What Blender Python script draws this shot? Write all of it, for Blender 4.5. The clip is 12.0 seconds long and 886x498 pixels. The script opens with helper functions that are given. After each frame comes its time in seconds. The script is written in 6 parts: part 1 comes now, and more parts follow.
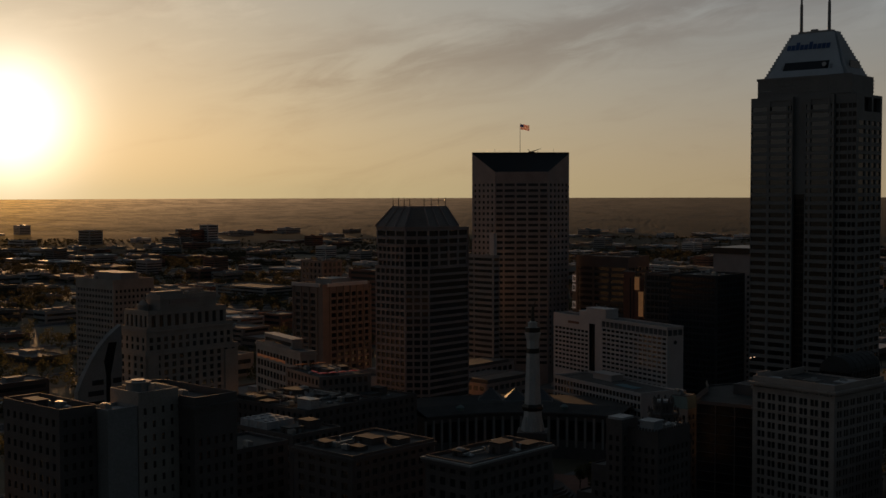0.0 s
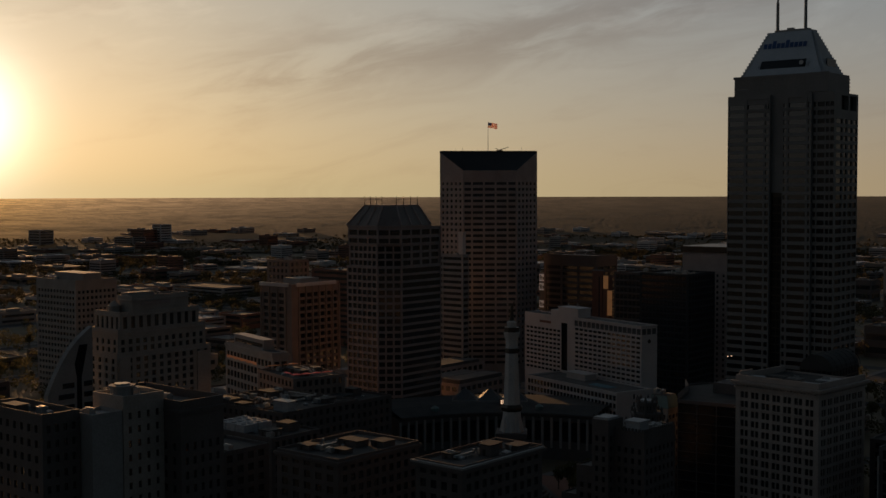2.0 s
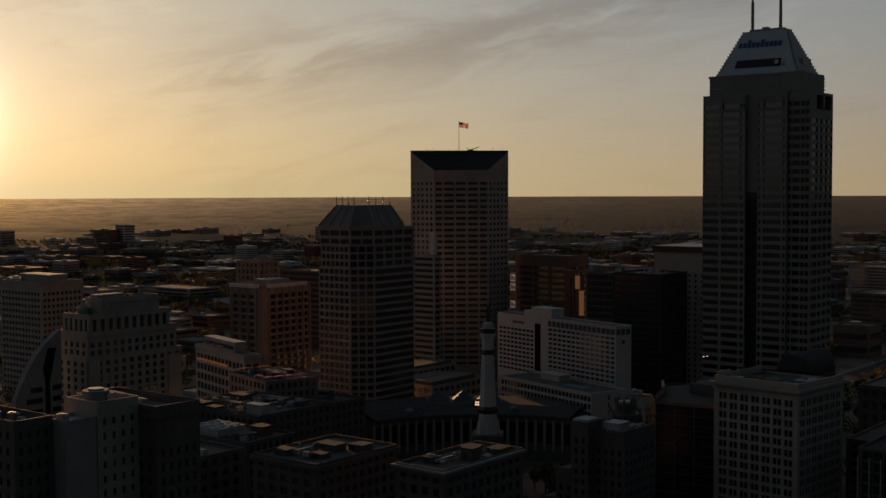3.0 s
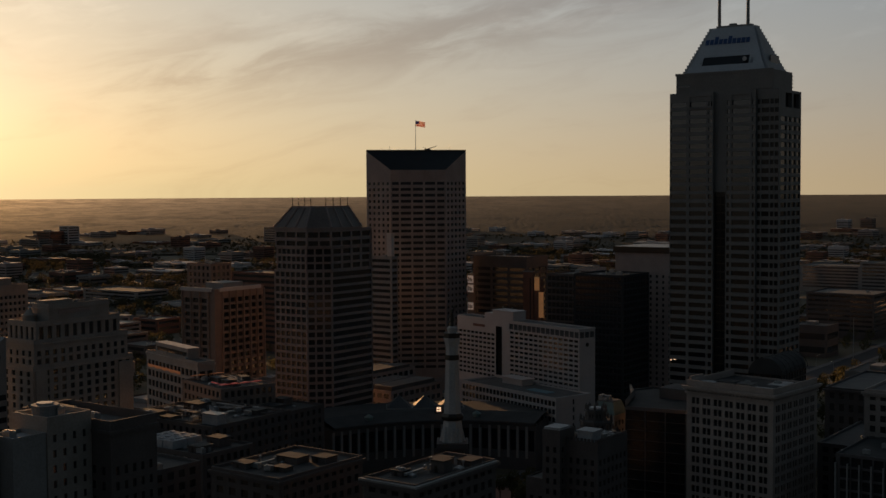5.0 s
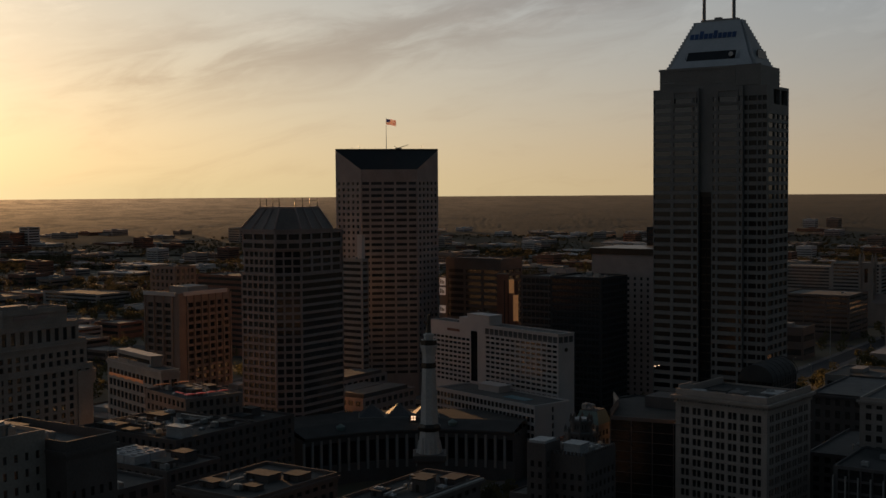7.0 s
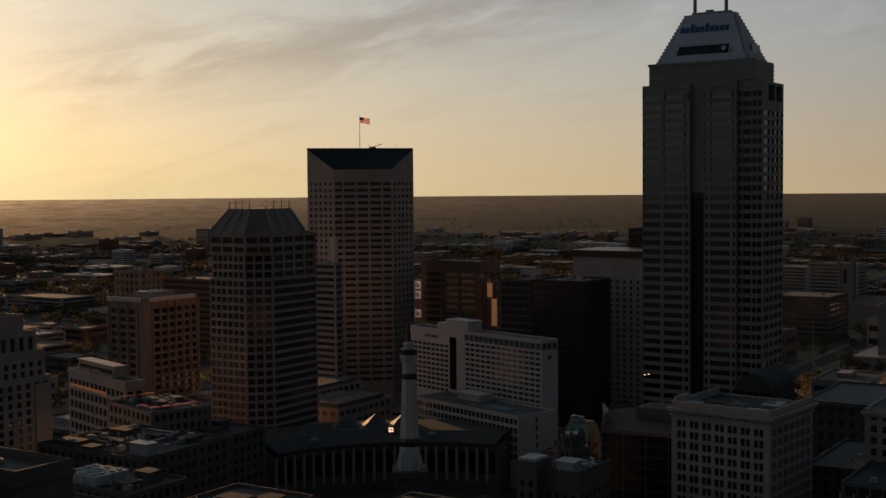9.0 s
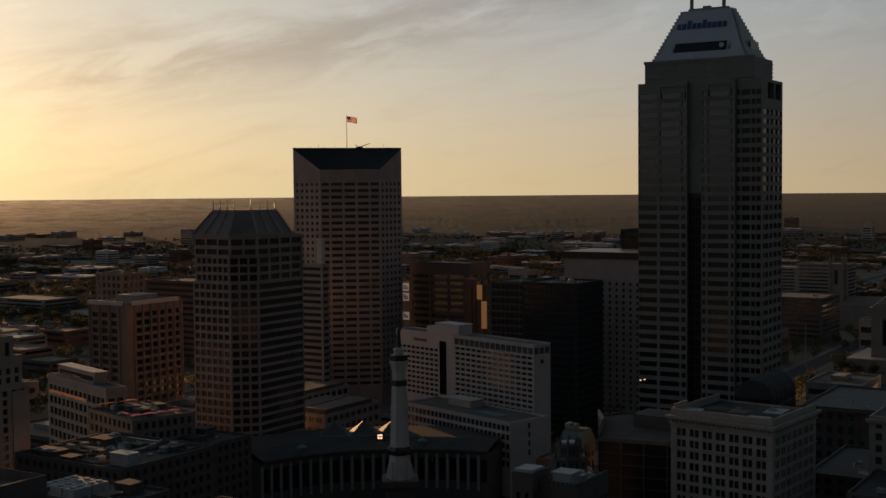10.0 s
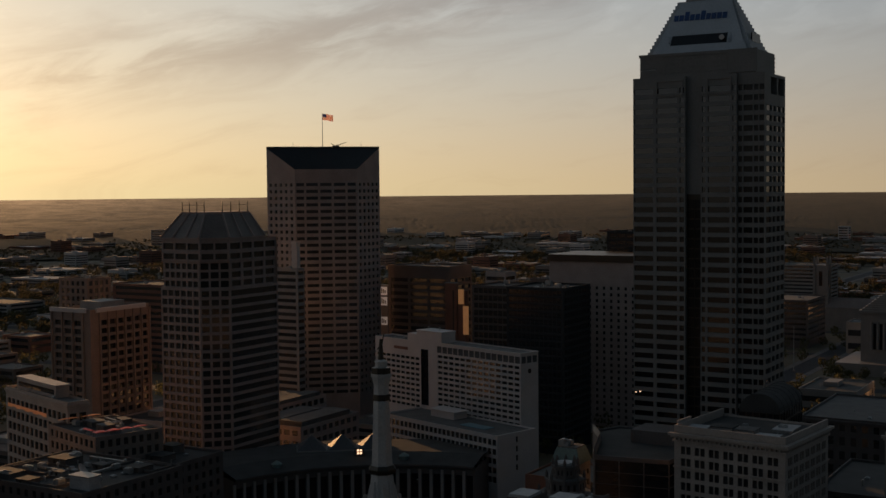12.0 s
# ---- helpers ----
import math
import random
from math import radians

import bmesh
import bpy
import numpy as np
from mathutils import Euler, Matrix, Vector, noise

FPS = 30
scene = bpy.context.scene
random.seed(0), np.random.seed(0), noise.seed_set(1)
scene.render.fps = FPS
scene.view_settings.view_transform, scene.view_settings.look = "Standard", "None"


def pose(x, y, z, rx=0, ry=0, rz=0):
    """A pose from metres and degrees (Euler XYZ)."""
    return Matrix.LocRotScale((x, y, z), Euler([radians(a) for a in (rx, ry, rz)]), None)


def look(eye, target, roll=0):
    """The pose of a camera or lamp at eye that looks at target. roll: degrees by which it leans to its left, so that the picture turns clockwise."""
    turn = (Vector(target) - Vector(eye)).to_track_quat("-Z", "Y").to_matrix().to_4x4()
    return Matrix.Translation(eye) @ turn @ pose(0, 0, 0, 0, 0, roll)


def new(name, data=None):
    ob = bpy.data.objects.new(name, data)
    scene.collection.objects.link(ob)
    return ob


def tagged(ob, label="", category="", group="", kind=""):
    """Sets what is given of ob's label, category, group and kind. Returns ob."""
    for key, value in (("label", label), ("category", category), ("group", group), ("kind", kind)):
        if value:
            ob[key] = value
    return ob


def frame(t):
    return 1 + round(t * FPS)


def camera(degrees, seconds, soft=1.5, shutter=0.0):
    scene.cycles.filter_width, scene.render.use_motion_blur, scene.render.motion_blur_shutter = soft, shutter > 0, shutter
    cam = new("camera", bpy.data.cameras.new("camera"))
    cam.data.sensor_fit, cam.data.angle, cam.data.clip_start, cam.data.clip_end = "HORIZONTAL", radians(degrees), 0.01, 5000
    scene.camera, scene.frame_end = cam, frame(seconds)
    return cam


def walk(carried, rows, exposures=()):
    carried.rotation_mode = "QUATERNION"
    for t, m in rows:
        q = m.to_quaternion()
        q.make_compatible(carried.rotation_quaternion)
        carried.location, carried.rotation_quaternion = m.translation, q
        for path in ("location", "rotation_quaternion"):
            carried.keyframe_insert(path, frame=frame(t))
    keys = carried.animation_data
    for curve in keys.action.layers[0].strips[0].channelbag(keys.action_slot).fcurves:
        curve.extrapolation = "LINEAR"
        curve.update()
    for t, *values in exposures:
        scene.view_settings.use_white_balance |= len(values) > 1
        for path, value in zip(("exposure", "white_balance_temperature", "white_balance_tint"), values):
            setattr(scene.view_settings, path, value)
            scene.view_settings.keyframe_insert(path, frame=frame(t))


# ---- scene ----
cam = camera(39.49, 12.0)
# seconds, x, y, z, yaw, pitch, roll
FLIGHT = [
    (0.0, 340.04, -428.35, 138.19, 42.296, -2.717, 0.144),
    (0.5, 336.98, -429.40, 138.11, 41.935, -2.731, 0.147),
    (1.0, 333.79, -430.43, 138.02, 41.507, -2.750, 0.134),
    (1.5, 330.32, -431.19, 137.91, 40.851, -2.753, 0.142),
    (2.0, 326.64, -431.46, 137.87, 39.999, -2.758, 0.157),
    (2.5, 322.93, -431.06, 137.85, 39.141, -2.761, 0.169),
    (3.0, 319.16, -430.16, 137.90, 38.321, -2.768, 0.214),
    (5.0, 303.70, -420.76, 138.09, 35.883, -2.786, 0.334),
    (5.5, 299.62, -417.10, 138.08, 35.439, -2.785, 0.351),
    (6.0, 295.37, -413.20, 138.12, 35.040, -2.791, 0.396),
    (6.5, 291.06, -409.08, 138.18, 34.651, -2.796, 0.396),
    (7.0, 286.59, -404.83, 138.22, 34.252, -2.798, 0.385),
    (9.0, 267.92, -385.41, 138.57, 32.799, -2.809, 0.477),
    (9.5, 263.21, -380.09, 138.70, 32.461, -2.812, 0.493),
    (10.0, 258.54, -374.63, 138.91, 32.125, -2.820, 0.506),
    (10.5, 253.79, -369.00, 139.08, 31.801, -2.836, 0.533),
    (11.0, 249.03, -363.37, 139.23, 31.478, -2.840, 0.551),
    (11.5, 244.25, -357.66, 139.32, 31.169, -2.841, 0.546),
    (12.0, 239.38, -351.94, 139.43, 30.870, -2.848, 0.546),
]
walk(cam, [(t, pose(x, y, z, 90 + p, 0, w) @ pose(0, 0, 0, 0, 0, -r)) for t, x, y, z, w, p, r in FLIGHT],
     [(0.0, -0.75), (1.5, -0.65), (3.0, -0.5), (5.0, -0.2), (7.0, -0.1), (12.0, 0.05)])

# ---- world, sun, exposure ----
SUN_YAW, SUN_UP = 61.6, 3.2     # degrees west of north, degrees above the horizon
world = bpy.data.worlds.new("evening_sky")
scene.world = world
world.use_nodes = True
wn, wl = world.node_tree.nodes, world.node_tree.links
wn.clear()


def wnode(kind, **values):
    n = wn.new(kind)
    for k, v in values.items():
        n.inputs[k].default_value = v
    return n


def wmath(op, a, b=None, c=None, clamp=False):
    n = wn.new("ShaderNodeMath")
    n.operation, n.use_clamp = op, clamp
    for k, v in enumerate((a, b, c)):
        if v is None:
            continue
        if isinstance(v, (int, float)):
            n.inputs[k].default_value = v
        else:
            wl.new(v, n.inputs[k])
    return n.outputs[0]


sky = wn.new("ShaderNodeTexSky")
sky.sky_type, sky.sun_disc = "NISHITA", False
sky.sun_elevation, sky.sun_rotation = radians(SUN_UP), radians(-SUN_YAW)
sky.air_density, sky.dust_density, sky.ozone_density = 1.0, 2.2, 1.0
geo = wn.new("ShaderNodeTexCoord")
split = wn.new("ShaderNodeSeparateXYZ")
wl.new(geo.outputs["Generated"], split.inputs[0])
dx, dy, dz = split.outputs
# how near to the sun a direction lies: clouds are bright there and grey away from it
su = (-math.sin(radians(SUN_YAW)) * math.cos(radians(SUN_UP)), math.cos(radians(SUN_YAW)) * math.cos(radians(SUN_UP)), math.sin(radians(SUN_UP)))
facing = wmath("ADD", wmath("ADD", wmath("MULTIPLY", dx, su[0]), wmath("MULTIPLY", dy, su[1])), wmath("MULTIPLY", dz, su[2]))
facing = wmath("MINIMUM", wmath("MAXIMUM", facing, -1.0), 1.0)
away = wmath("MULTIPLY", wmath("ARCCOSINE", facing), 57.2958)       # degrees from the sun
height = wmath("MULTIPLY", wmath("ARCSINE", wmath("MAXIMUM", dz, 0.0)), 57.2958)


def falls(x, width, power=1.0):
    """exp(-(x / width) ** power)"""
    return wmath("POWER", 2.71828, wmath("MULTIPLY", wmath("POWER", wmath("DIVIDE", x, width), power), -1.0))


def colours(factor, low, high):
    n = wn.new("ShaderNodeMix")
    n.data_type = "RGBA"
    wl.new(factor, n.inputs[0])
    n.inputs[6].default_value, n.inputs[7].default_value = (*low, 1), (*high, 1)
    return n.outputs[2]


def scaled(colour, factor):
    n = wn.new("ShaderNodeVectorMath")
    n.operation = "SCALE"
    wl.new(colour, n.inputs[0])
    if isinstance(factor, (int, float)):
        n.inputs[3].default_value = factor
    else:
        wl.new(factor, n.inputs[3])
    return n.outputs[0]


def summed(p, q):
    n = wn.new("ShaderNodeVectorMath")
    wl.new(p, n.inputs[0])
    wl.new(q, n.inputs[1])
    return n.outputs[0]


def vec(x, y, z=0.0):
    n = wn.new("ShaderNodeCombineXYZ")
    for k, v in enumerate((x, y, z)):
        if isinstance(v, (int, float)):
            n.inputs[k].default_value = v
        else:
            wl.new(v, n.inputs[k])
    return n.outputs[0]


def noisy(v, detail, rough, warp):
    n = wnode("ShaderNodeTexNoise", Scale=1.0, Detail=detail, Roughness=rough, Distortion=warp)
    wl.new(v, n.inputs["Vector"])
    return n.outputs[0]


def ramp(x, low, high):
    n = wn.new("ShaderNodeMapRange")
    n.interpolation_type = "SMOOTHSTEP"
    n.inputs["From Min"].default_value, n.inputs["From Max"].default_value = low, high
    wl.new(x, n.inputs[0])
    return n.outputs[0]


def blended(factor, p, q):
    n = wn.new("ShaderNodeMix")
    n.data_type = "RGBA"
    for k, v in ((0, factor), (6, p), (7, q)):
        wl.new(v, n.inputs[k])
    return n.outputs[2]


def tinted(factor, colour, shade):
    """The colour multiplied by a shade, as far as the factor says."""
    n = wn.new("ShaderNodeMix")
    n.data_type, n.blend_type = "RGBA", "MULTIPLY"
    wl.new(factor, n.inputs[0])
    wl.new(colour, n.inputs[6])
    n.inputs[7].default_value = (*shade, 1)
    return n.outputs[2]


# clear air, a thin bright veil of cirrus and dust on the sunset side, and the glare round the sun
CLEAR, VEIL, GLARE = 0.014, 0.80, 2.0
DOME = (0.012, 0.025, 0.040)
SIDE, TALL = 72.0, 44.0
toward = falls(away, 30.0, 2.0)
veil_high = colours(toward, (0.61, 0.69, 0.78), (0.79, 0.775, 0.70))
veil_low = colours(toward, (0.93, 0.685, 0.385), (0.92, 0.765, 0.385))
veil = blended(falls(height, 5.8, 1.3), veil_high, veil_low)
veil = scaled(veil, wmath("MULTIPLY", wmath("MULTIPLY", falls(away, SIDE, 2.0), falls(height, TALL)), VEIL))
glare = colours(falls(away, 5.0), (1.0, 0.85, 0.50), (1.0, 0.98, 0.95))
glare = scaled(glare, wmath("MULTIPLY", wmath("ADD", falls(away, 2.6, 2.0), wmath("MULTIPLY", falls(away, 6.5), 0.20)), GLARE))
dome = wn.new("ShaderNodeRGB")
dome.outputs[0].default_value = (*DOME, 1)
total = summed(summed(scaled(sky.outputs[0], CLEAR), veil), dome.outputs[0])
# streaked clouds that climb from the sunset towards the north: one broad band and thinner wisps beside it
bearing = wmath("MULTIPLY", wmath("ARCTAN2", wmath("MULTIPLY", dx, -1.0), dy), 57.2958)     # degrees west of north
along = wmath("SUBTRACT", 50.0, bearing)
across = wmath("SUBTRACT", wmath("SUBTRACT", height, 4.9), wmath("MULTIPLY", along, 0.165))
bend = noisy(vec(wmath("MULTIPLY", along, 0.10), wmath("MULTIPLY", across, 0.16), 3.7), 3.0, 0.5, 0.0)
warped = wmath("ADD", across, wmath("MULTIPLY", wmath("SUBTRACT", bend, 0.5), 2.2))
streaks = noisy(vec(wmath("MULTIPLY", along, 0.135), wmath("MULTIPLY", warped, 0.62), 0.4), 8.0, 0.62, 0.5)
puffs = noisy(vec(wmath("MULTIPLY", along, 0.33), wmath("MULTIPLY", warped, 0.95), 8.2), 6.0, 0.58, 0.4)
band = wmath("MULTIPLY", falls(wmath("ABSOLUTE", warped), 1.55, 2.0), wmath("MULTIPLY", ramp(along, -7.0, 3.0), falls(wmath("ABSOLUTE", wmath("SUBTRACT", along, 9.0)), 20.0, 4.0)))
cover = wmath("MULTIPLY", ramp(streaks, 0.36, 0.62), band)
upper = wmath("MULTIPLY", ramp(height, 3.5, 9.0), ramp(puffs, 0.50, 0.70))
wisps = wmath("MULTIPLY", ramp(streaks, 0.50, 0.74), 0.30)
total = tinted(cover, total, (0.80, 0.76, 0.745))
total = tinted(wisps, total, (0.78, 0.72, 0.70))
total = blended(wmath("MULTIPLY", upper, 0.38), total, scaled(total, 1.24))
total = summed(total, glare)
back = wn.new("ShaderNodeBackground")
back.inputs["Strength"].default_value = 1.0
out = wn.new("ShaderNodeOutputWorld")
wl.new(total, back.inputs[0])
wl.new(back.outputs[0], out.inputs[0])

sun = new("sun", bpy.data.lights.new("sun", "SUN"))
sun.data.energy, sun.data.angle, sun.data.color = 5.0, radians(0.5), (1.0, 0.53, 0.22)
sun.matrix_world = look((0, 0, 0), tuple(-c for c in su))


# ---- materials ----
def material(name, colour, rough=0.8, metal=0.0, grain=1.5, stain=0.12, amount=0.25, bump=0.15, piece=0.0, spec=0.3, backlit=None):
    """A surface with grain and stains; grain and stain are noise scales per metre. piece: variation from piece to piece."""
    m = bpy.data.materials.new(name)
    m.use_nodes = True
    n, l = m.node_tree.nodes, m.node_tree.links
    b = n["Principled BSDF"]
    b.inputs["Roughness"].default_value, b.inputs["Metallic"].default_value = rough, metal
    b.inputs["Specular IOR Level"].default_value = spec
    co = n.new("ShaderNodeTexCoord")
    fine, wide = n.new("ShaderNodeTexNoise"), n.new("ShaderNodeTexNoise")
    for t, s, d in ((fine, grain, 5.0), (wide, stain, 4.0)):
        t.inputs["Scale"].default_value, t.inputs["Detail"].default_value = s, d
        l.new(co.outputs["Object"], t.inputs["Vector"])
    add = n.new("ShaderNodeMath")
    add.operation = "ADD"
    l.new(fine.outputs[0], add.inputs[0])
    l.new(wide.outputs[0], add.inputs[1])
    last = add.outputs[0]
    if piece:
        info = n.new("ShaderNodeObjectInfo")
        more = n.new("ShaderNodeMath")
        more.operation = "MULTIPLY_ADD"
        more.inputs[1].default_value = piece
        l.new(info.outputs["Random"], more.inputs[0])
        l.new(last, more.inputs[2])
        last = more.outputs[0]
    span = n.new("ShaderNodeMapRange")
    span.inputs["From Min"].default_value, span.inputs["From Max"].default_value = 0.6, 1.4 + piece
    l.new(last, span.inputs[0])
    mix = n.new("ShaderNodeMix")
    mix.data_type = "RGBA"
    lo, hi = 1 - amount, 1 + amount
    mix.inputs[6].default_value = (*[c * lo for c in colour], 1)
    mix.inputs[7].default_value = (*[min(1, c * hi) for c in colour], 1)
    l.new(span.outputs[0], mix.inputs[0])
    l.new(mix.outputs[2], b.inputs["Base Color"])
    if bump:
        bm = n.new("ShaderNodeBump")
        bm.inputs["Strength"].default_value, bm.inputs["Distance"].default_value = bump, 0.1
        l.new(fine.outputs[0], bm.inputs["Height"])
        l.new(bm.outputs[0], b.inputs["Normal"])
    if backlit:
        tr = n.new("ShaderNodeBsdfTranslucent")
        tr.inputs[0].default_value = (*backlit, 1)
        ms = n.new("ShaderNodeMixShader")
        ms.inputs[0].default_value = 0.4
        l.new(b.outputs[0], ms.inputs[1])
        l.new(tr.outputs[0], ms.inputs[2])
        l.new(ms.outputs[0], n["Material Output"].inputs[0])
    return m


def glowing(name, colour, strength):
    m = material(name, colour, 0.5)
    b = m.node_tree.nodes["Principled BSDF"]
    b.inputs["Emission Color"].default_value, b.inputs["Emission Strength"].default_value = (*colour, 1), strength
    return m


M = dict(
    granite=material("grey_granite", (0.21, 0.19, 0.172), 0.6, amount=0.2),
    crown=material("pale_crown_granite", (0.40, 0.42, 0.44), 0.5, amount=0.15),
    limestone=material("tan_limestone", (0.36, 0.295, 0.265), 0.8),
    redstone=material("brown_precast", (0.32, 0.245, 0.215), 0.8),
    brown=material("brown_brick", (0.25, 0.185, 0.15), 0.85),
    umber=material("umber_brick_and_shaded_stone", (0.115, 0.095, 0.085), 0.85),
    buff=material("buff_stone", (0.34, 0.285, 0.24), 0.85),
    cream=material("cream_terracotta", (0.37, 0.30, 0.255), 0.7),
    white=material("white_concrete", (0.52, 0.47, 0.44), 0.75, amount=0.12),
    monument=material("grey_limestone", (0.50, 0.46, 0.42), 0.85, amount=0.25),
    darkstone=material("dark_stone", (0.10, 0.09, 0.085), 0.8),
    concrete=material("concrete", (0.28, 0.26, 0.24), 0.85),
    brick=material("red_brick", (0.20, 0.10, 0.07), 0.9),
    roof=material("roof_gravel", (0.115, 0.108, 0.10), 0.9, grain=3, stain=0.2, amount=0.4),
    tar=material("tar_roof", (0.05, 0.048, 0.045), 0.85, grain=2, stain=0.15, amount=0.4),
    pale=material("white_roof_membrane", (0.36, 0.35, 0.34), 0.7, stain=0.25, amount=0.3),
    slate=material("slate_roof", (0.19, 0.155, 0.135), 0.65, amount=0.3),
    copper=material("copper_roof", (0.15, 0.20, 0.18), 0.7),
    bronze=material("dark_bronze", (0.06, 0.05, 0.04), 0.45, 0.8),
    metal=material("galvanised_metal", (0.30, 0.30, 0.29), 0.5, 0.5),
    glass=material("window_glass", (0.030, 0.028, 0.028), 0.12, grain=0.4, stain=0.05, amount=0.5, bump=0.02, piece=1.2, spec=0.9),
    darkglass=material("dark_curtain_glass", (0.012, 0.013, 0.015), 0.10, grain=0.3, stain=0.04, amount=0.5, bump=0.015, piece=1.0, spec=0.35),
    coated=material("coated_tower_glass", (0.115, 0.12, 0.128), 0.12, 1.0, grain=0.4, stain=0.05, amount=0.18, bump=0.01, piece=0.8),
    blackglass=material("black_curtain_glass", (0.012, 0.014, 0.016), 0.25, grain=0.3, stain=0.04, amount=0.5, bump=0.0, spec=0.5),
    blackframe=material("black_painted_frame", (0.03, 0.032, 0.034), 0.6, spec=0.2),
    skylight=material("grey_skylight_glass", (0.09, 0.09, 0.09), 0.6, grain=0.8, spec=0.15),
    slopeglass=material("dark_sloped_glazing", (0.02, 0.02, 0.02), 0.35, spec=0.2),
    asphalt=material("asphalt", (0.05, 0.05, 0.052), 0.85, grain=3, stain=0.05, amount=0.3, spec=0.08),
    paving=material("paving", (0.16, 0.145, 0.135), 0.9, spec=0.08),
    earth=material("town_ground", (0.12, 0.10, 0.066), 0.9, grain=0.03, stain=0.004, amount=0.4, bump=0, spec=0.2),
    bark=material("bark", (0.07, 0.055, 0.04), 0.95),
    leaf=material("spring_leaves", (0.085, 0.082, 0.042), 0.8, grain=0.6, stain=0.01, amount=0.4, bump=0, spec=0.03, backlit=(0.105, 0.092, 0.044)),
    wood=material("distant_woods", (0.08, 0.071, 0.04), 0.8, grain=0.1, stain=0.006, amount=0.35, bump=0, spec=0.03, backlit=(0.07, 0.058, 0.032)),
    flagred=material("flag_red", (0.50, 0.06, 0.05), 0.8, backlit=(0.50, 0.06, 0.05)),
    flagwhite=material("flag_white", (0.78, 0.75, 0.72), 0.8, backlit=(0.78, 0.75, 0.72)),
    flagblue=material("flag_blue", (0.03, 0.04, 0.16), 0.8, backlit=(0.03, 0.04, 0.16)),
    blue=material("blue_sign", (0.03, 0.07, 0.18), 0.5),
    red=material("red_sign", (0.35, 0.03, 0.02), 0.5),
    lit=glowing("lit_window", (1.0, 0.62, 0.38), 1.5),
    board=glowing("glowing_orange_panel", (1.0, 0.45, 0.18), 0.10),
    paleboard=glowing("pale_sign_board", (0.85, 0.88, 0.9), 0.045),
    lamp=glowing("street_lamp_glow", (1.0, 0.8, 0.55), 6.0),
    ember=glowing("painted_orange_light", (1.0, 0.34, 0.14), 0.06),
    redglow=glowing("painted_red_light", (0.8, 0.09, 0.06), 0.06),
    pool=material("pool_cover", (0.10, 0.22, 0.26), 0.4),
)


# ---- mesh helpers ----
class Shape:
    """A growing mesh: vertices and faces."""

    def __init__(self):
        self.v, self.f = [], []

    def face(self, *pts):
        k = len(self.v)
        self.v += [tuple(p) for p in pts]
        self.f.append(tuple(range(k, k + len(pts))))
        return self

    def box(self, x0, x1, y0, y1, z0, z1, taper=0.0):
        t = taper
        a = [(x0, y0, z0), (x1, y0, z0), (x1, y1, z0), (x0, y1, z0), (x0 + t, y0 + t, z1), (x1 - t, y0 + t, z1), (x1 - t, y1 - t, z1), (x0 + t, y1 - t, z1)]
        k = len(self.v)
        self.v += a
        for q in ((3, 2, 1, 0), (4, 5, 6, 7), (0, 1, 5, 4), (1, 2, 6, 5), (2, 3, 7, 6), (3, 0, 4, 7)):
            self.f.append(tuple(k + i for i in q))
        return self

    def prism(self, ring, z0, z1, top=None, caps=True):
        """A solid over a ring of plan points, counter-clockwise; top: another ring for the upper end."""
        top = top or ring
        k, n = len(self.v), len(ring)
        self.v += [(x, y, z0) for x, y in ring] + [(x, y, z1) for x, y in top]
        for i in range(n):
            j = (i + 1) % n
            self.f.append((k + i, k + j, k + n + j, k + n + i))
        if caps:
            self.f.append(tuple(k + n + i for i in range(n)))
            self.f.append(tuple(k + i for i in reversed(range(n))))
        return self

    def tube(self, a, b, r0, r1=None, n=6):
        a, b = Vector(a), Vector(b)
        r1 = r0 if r1 is None else r1
        w = (b - a).normalized()
        u = w.orthogonal().normalized()
        s = w.cross(u)
        k = len(self.v)
        for p, r in ((a, r0), (b, r1)):
            for i in range(n):
                t = 2 * math.pi * i / n
                self.v.append(tuple(p + r * (math.cos(t) * u + math.sin(t) * s)))
        for i in range(n):
            j = (i + 1) % n
            self.f.append((k + i, k + j, k + n + j, k + n + i))
        self.f += [tuple(k + n + i for i in range(n)), tuple(k + i for i in reversed(range(n)))]
        return self

    def mesh(self, name, mat):
        d = bpy.data.meshes.new(name)
        d.from_pydata(self.v, [], self.f)
        d.materials.append(mat)
        d.update()
        return d


def circle(r, n=24, cx=0.0, cy=0.0, start=0.0):
    return [(cx + r * math.cos(start + 2 * math.pi * i / n), cy + r * math.sin(start + 2 * math.pi * i / n)) for i in range(n)]


def part(name, shape, mat, parent, label="", at=None):
    ob = new(name, shape.mesh(name, mat) if isinstance(shape, Shape) else shape)
    ob.parent = parent
    if at is not None:
        ob.matrix_basis = at
    if label:
        ob["label"] = label
    return ob


def thing(name, x, y, turn, label, category, group="", kind="", z=0.0):
    ob = new(name)
    ob.empty_display_size = 1
    ob.matrix_basis = pose(x, y, z, 0, 0, turn)
    return tagged(ob, label, category, group, kind)


PANES = {}
COUNT = {}
MOST = 90


def pane_mesh(w, h, mat):
    key = (round(w, 2), round(h, 2), mat.name)
    if key not in PANES:
        PANES[key] = Shape().box(-w / 2, w / 2, 0.0, 0.12, -h / 2, h / 2).mesh("window", mat)
    return PANES[key]


def spread(length, n, fill, edge=0.0):
    """n intervals in a length, each taking that fill of its bay."""
    bay = (length - 2 * edge) / n
    return [(edge + bay * (i + 0.5 - fill / 2), edge + bay * (i + 0.5 + fill / 2)) for i in range(n)]


def levels(z0, n, step, sill, height):
    return [(z0 + i * step + sill, z0 + i * step + sill + height) for i in range(n)]


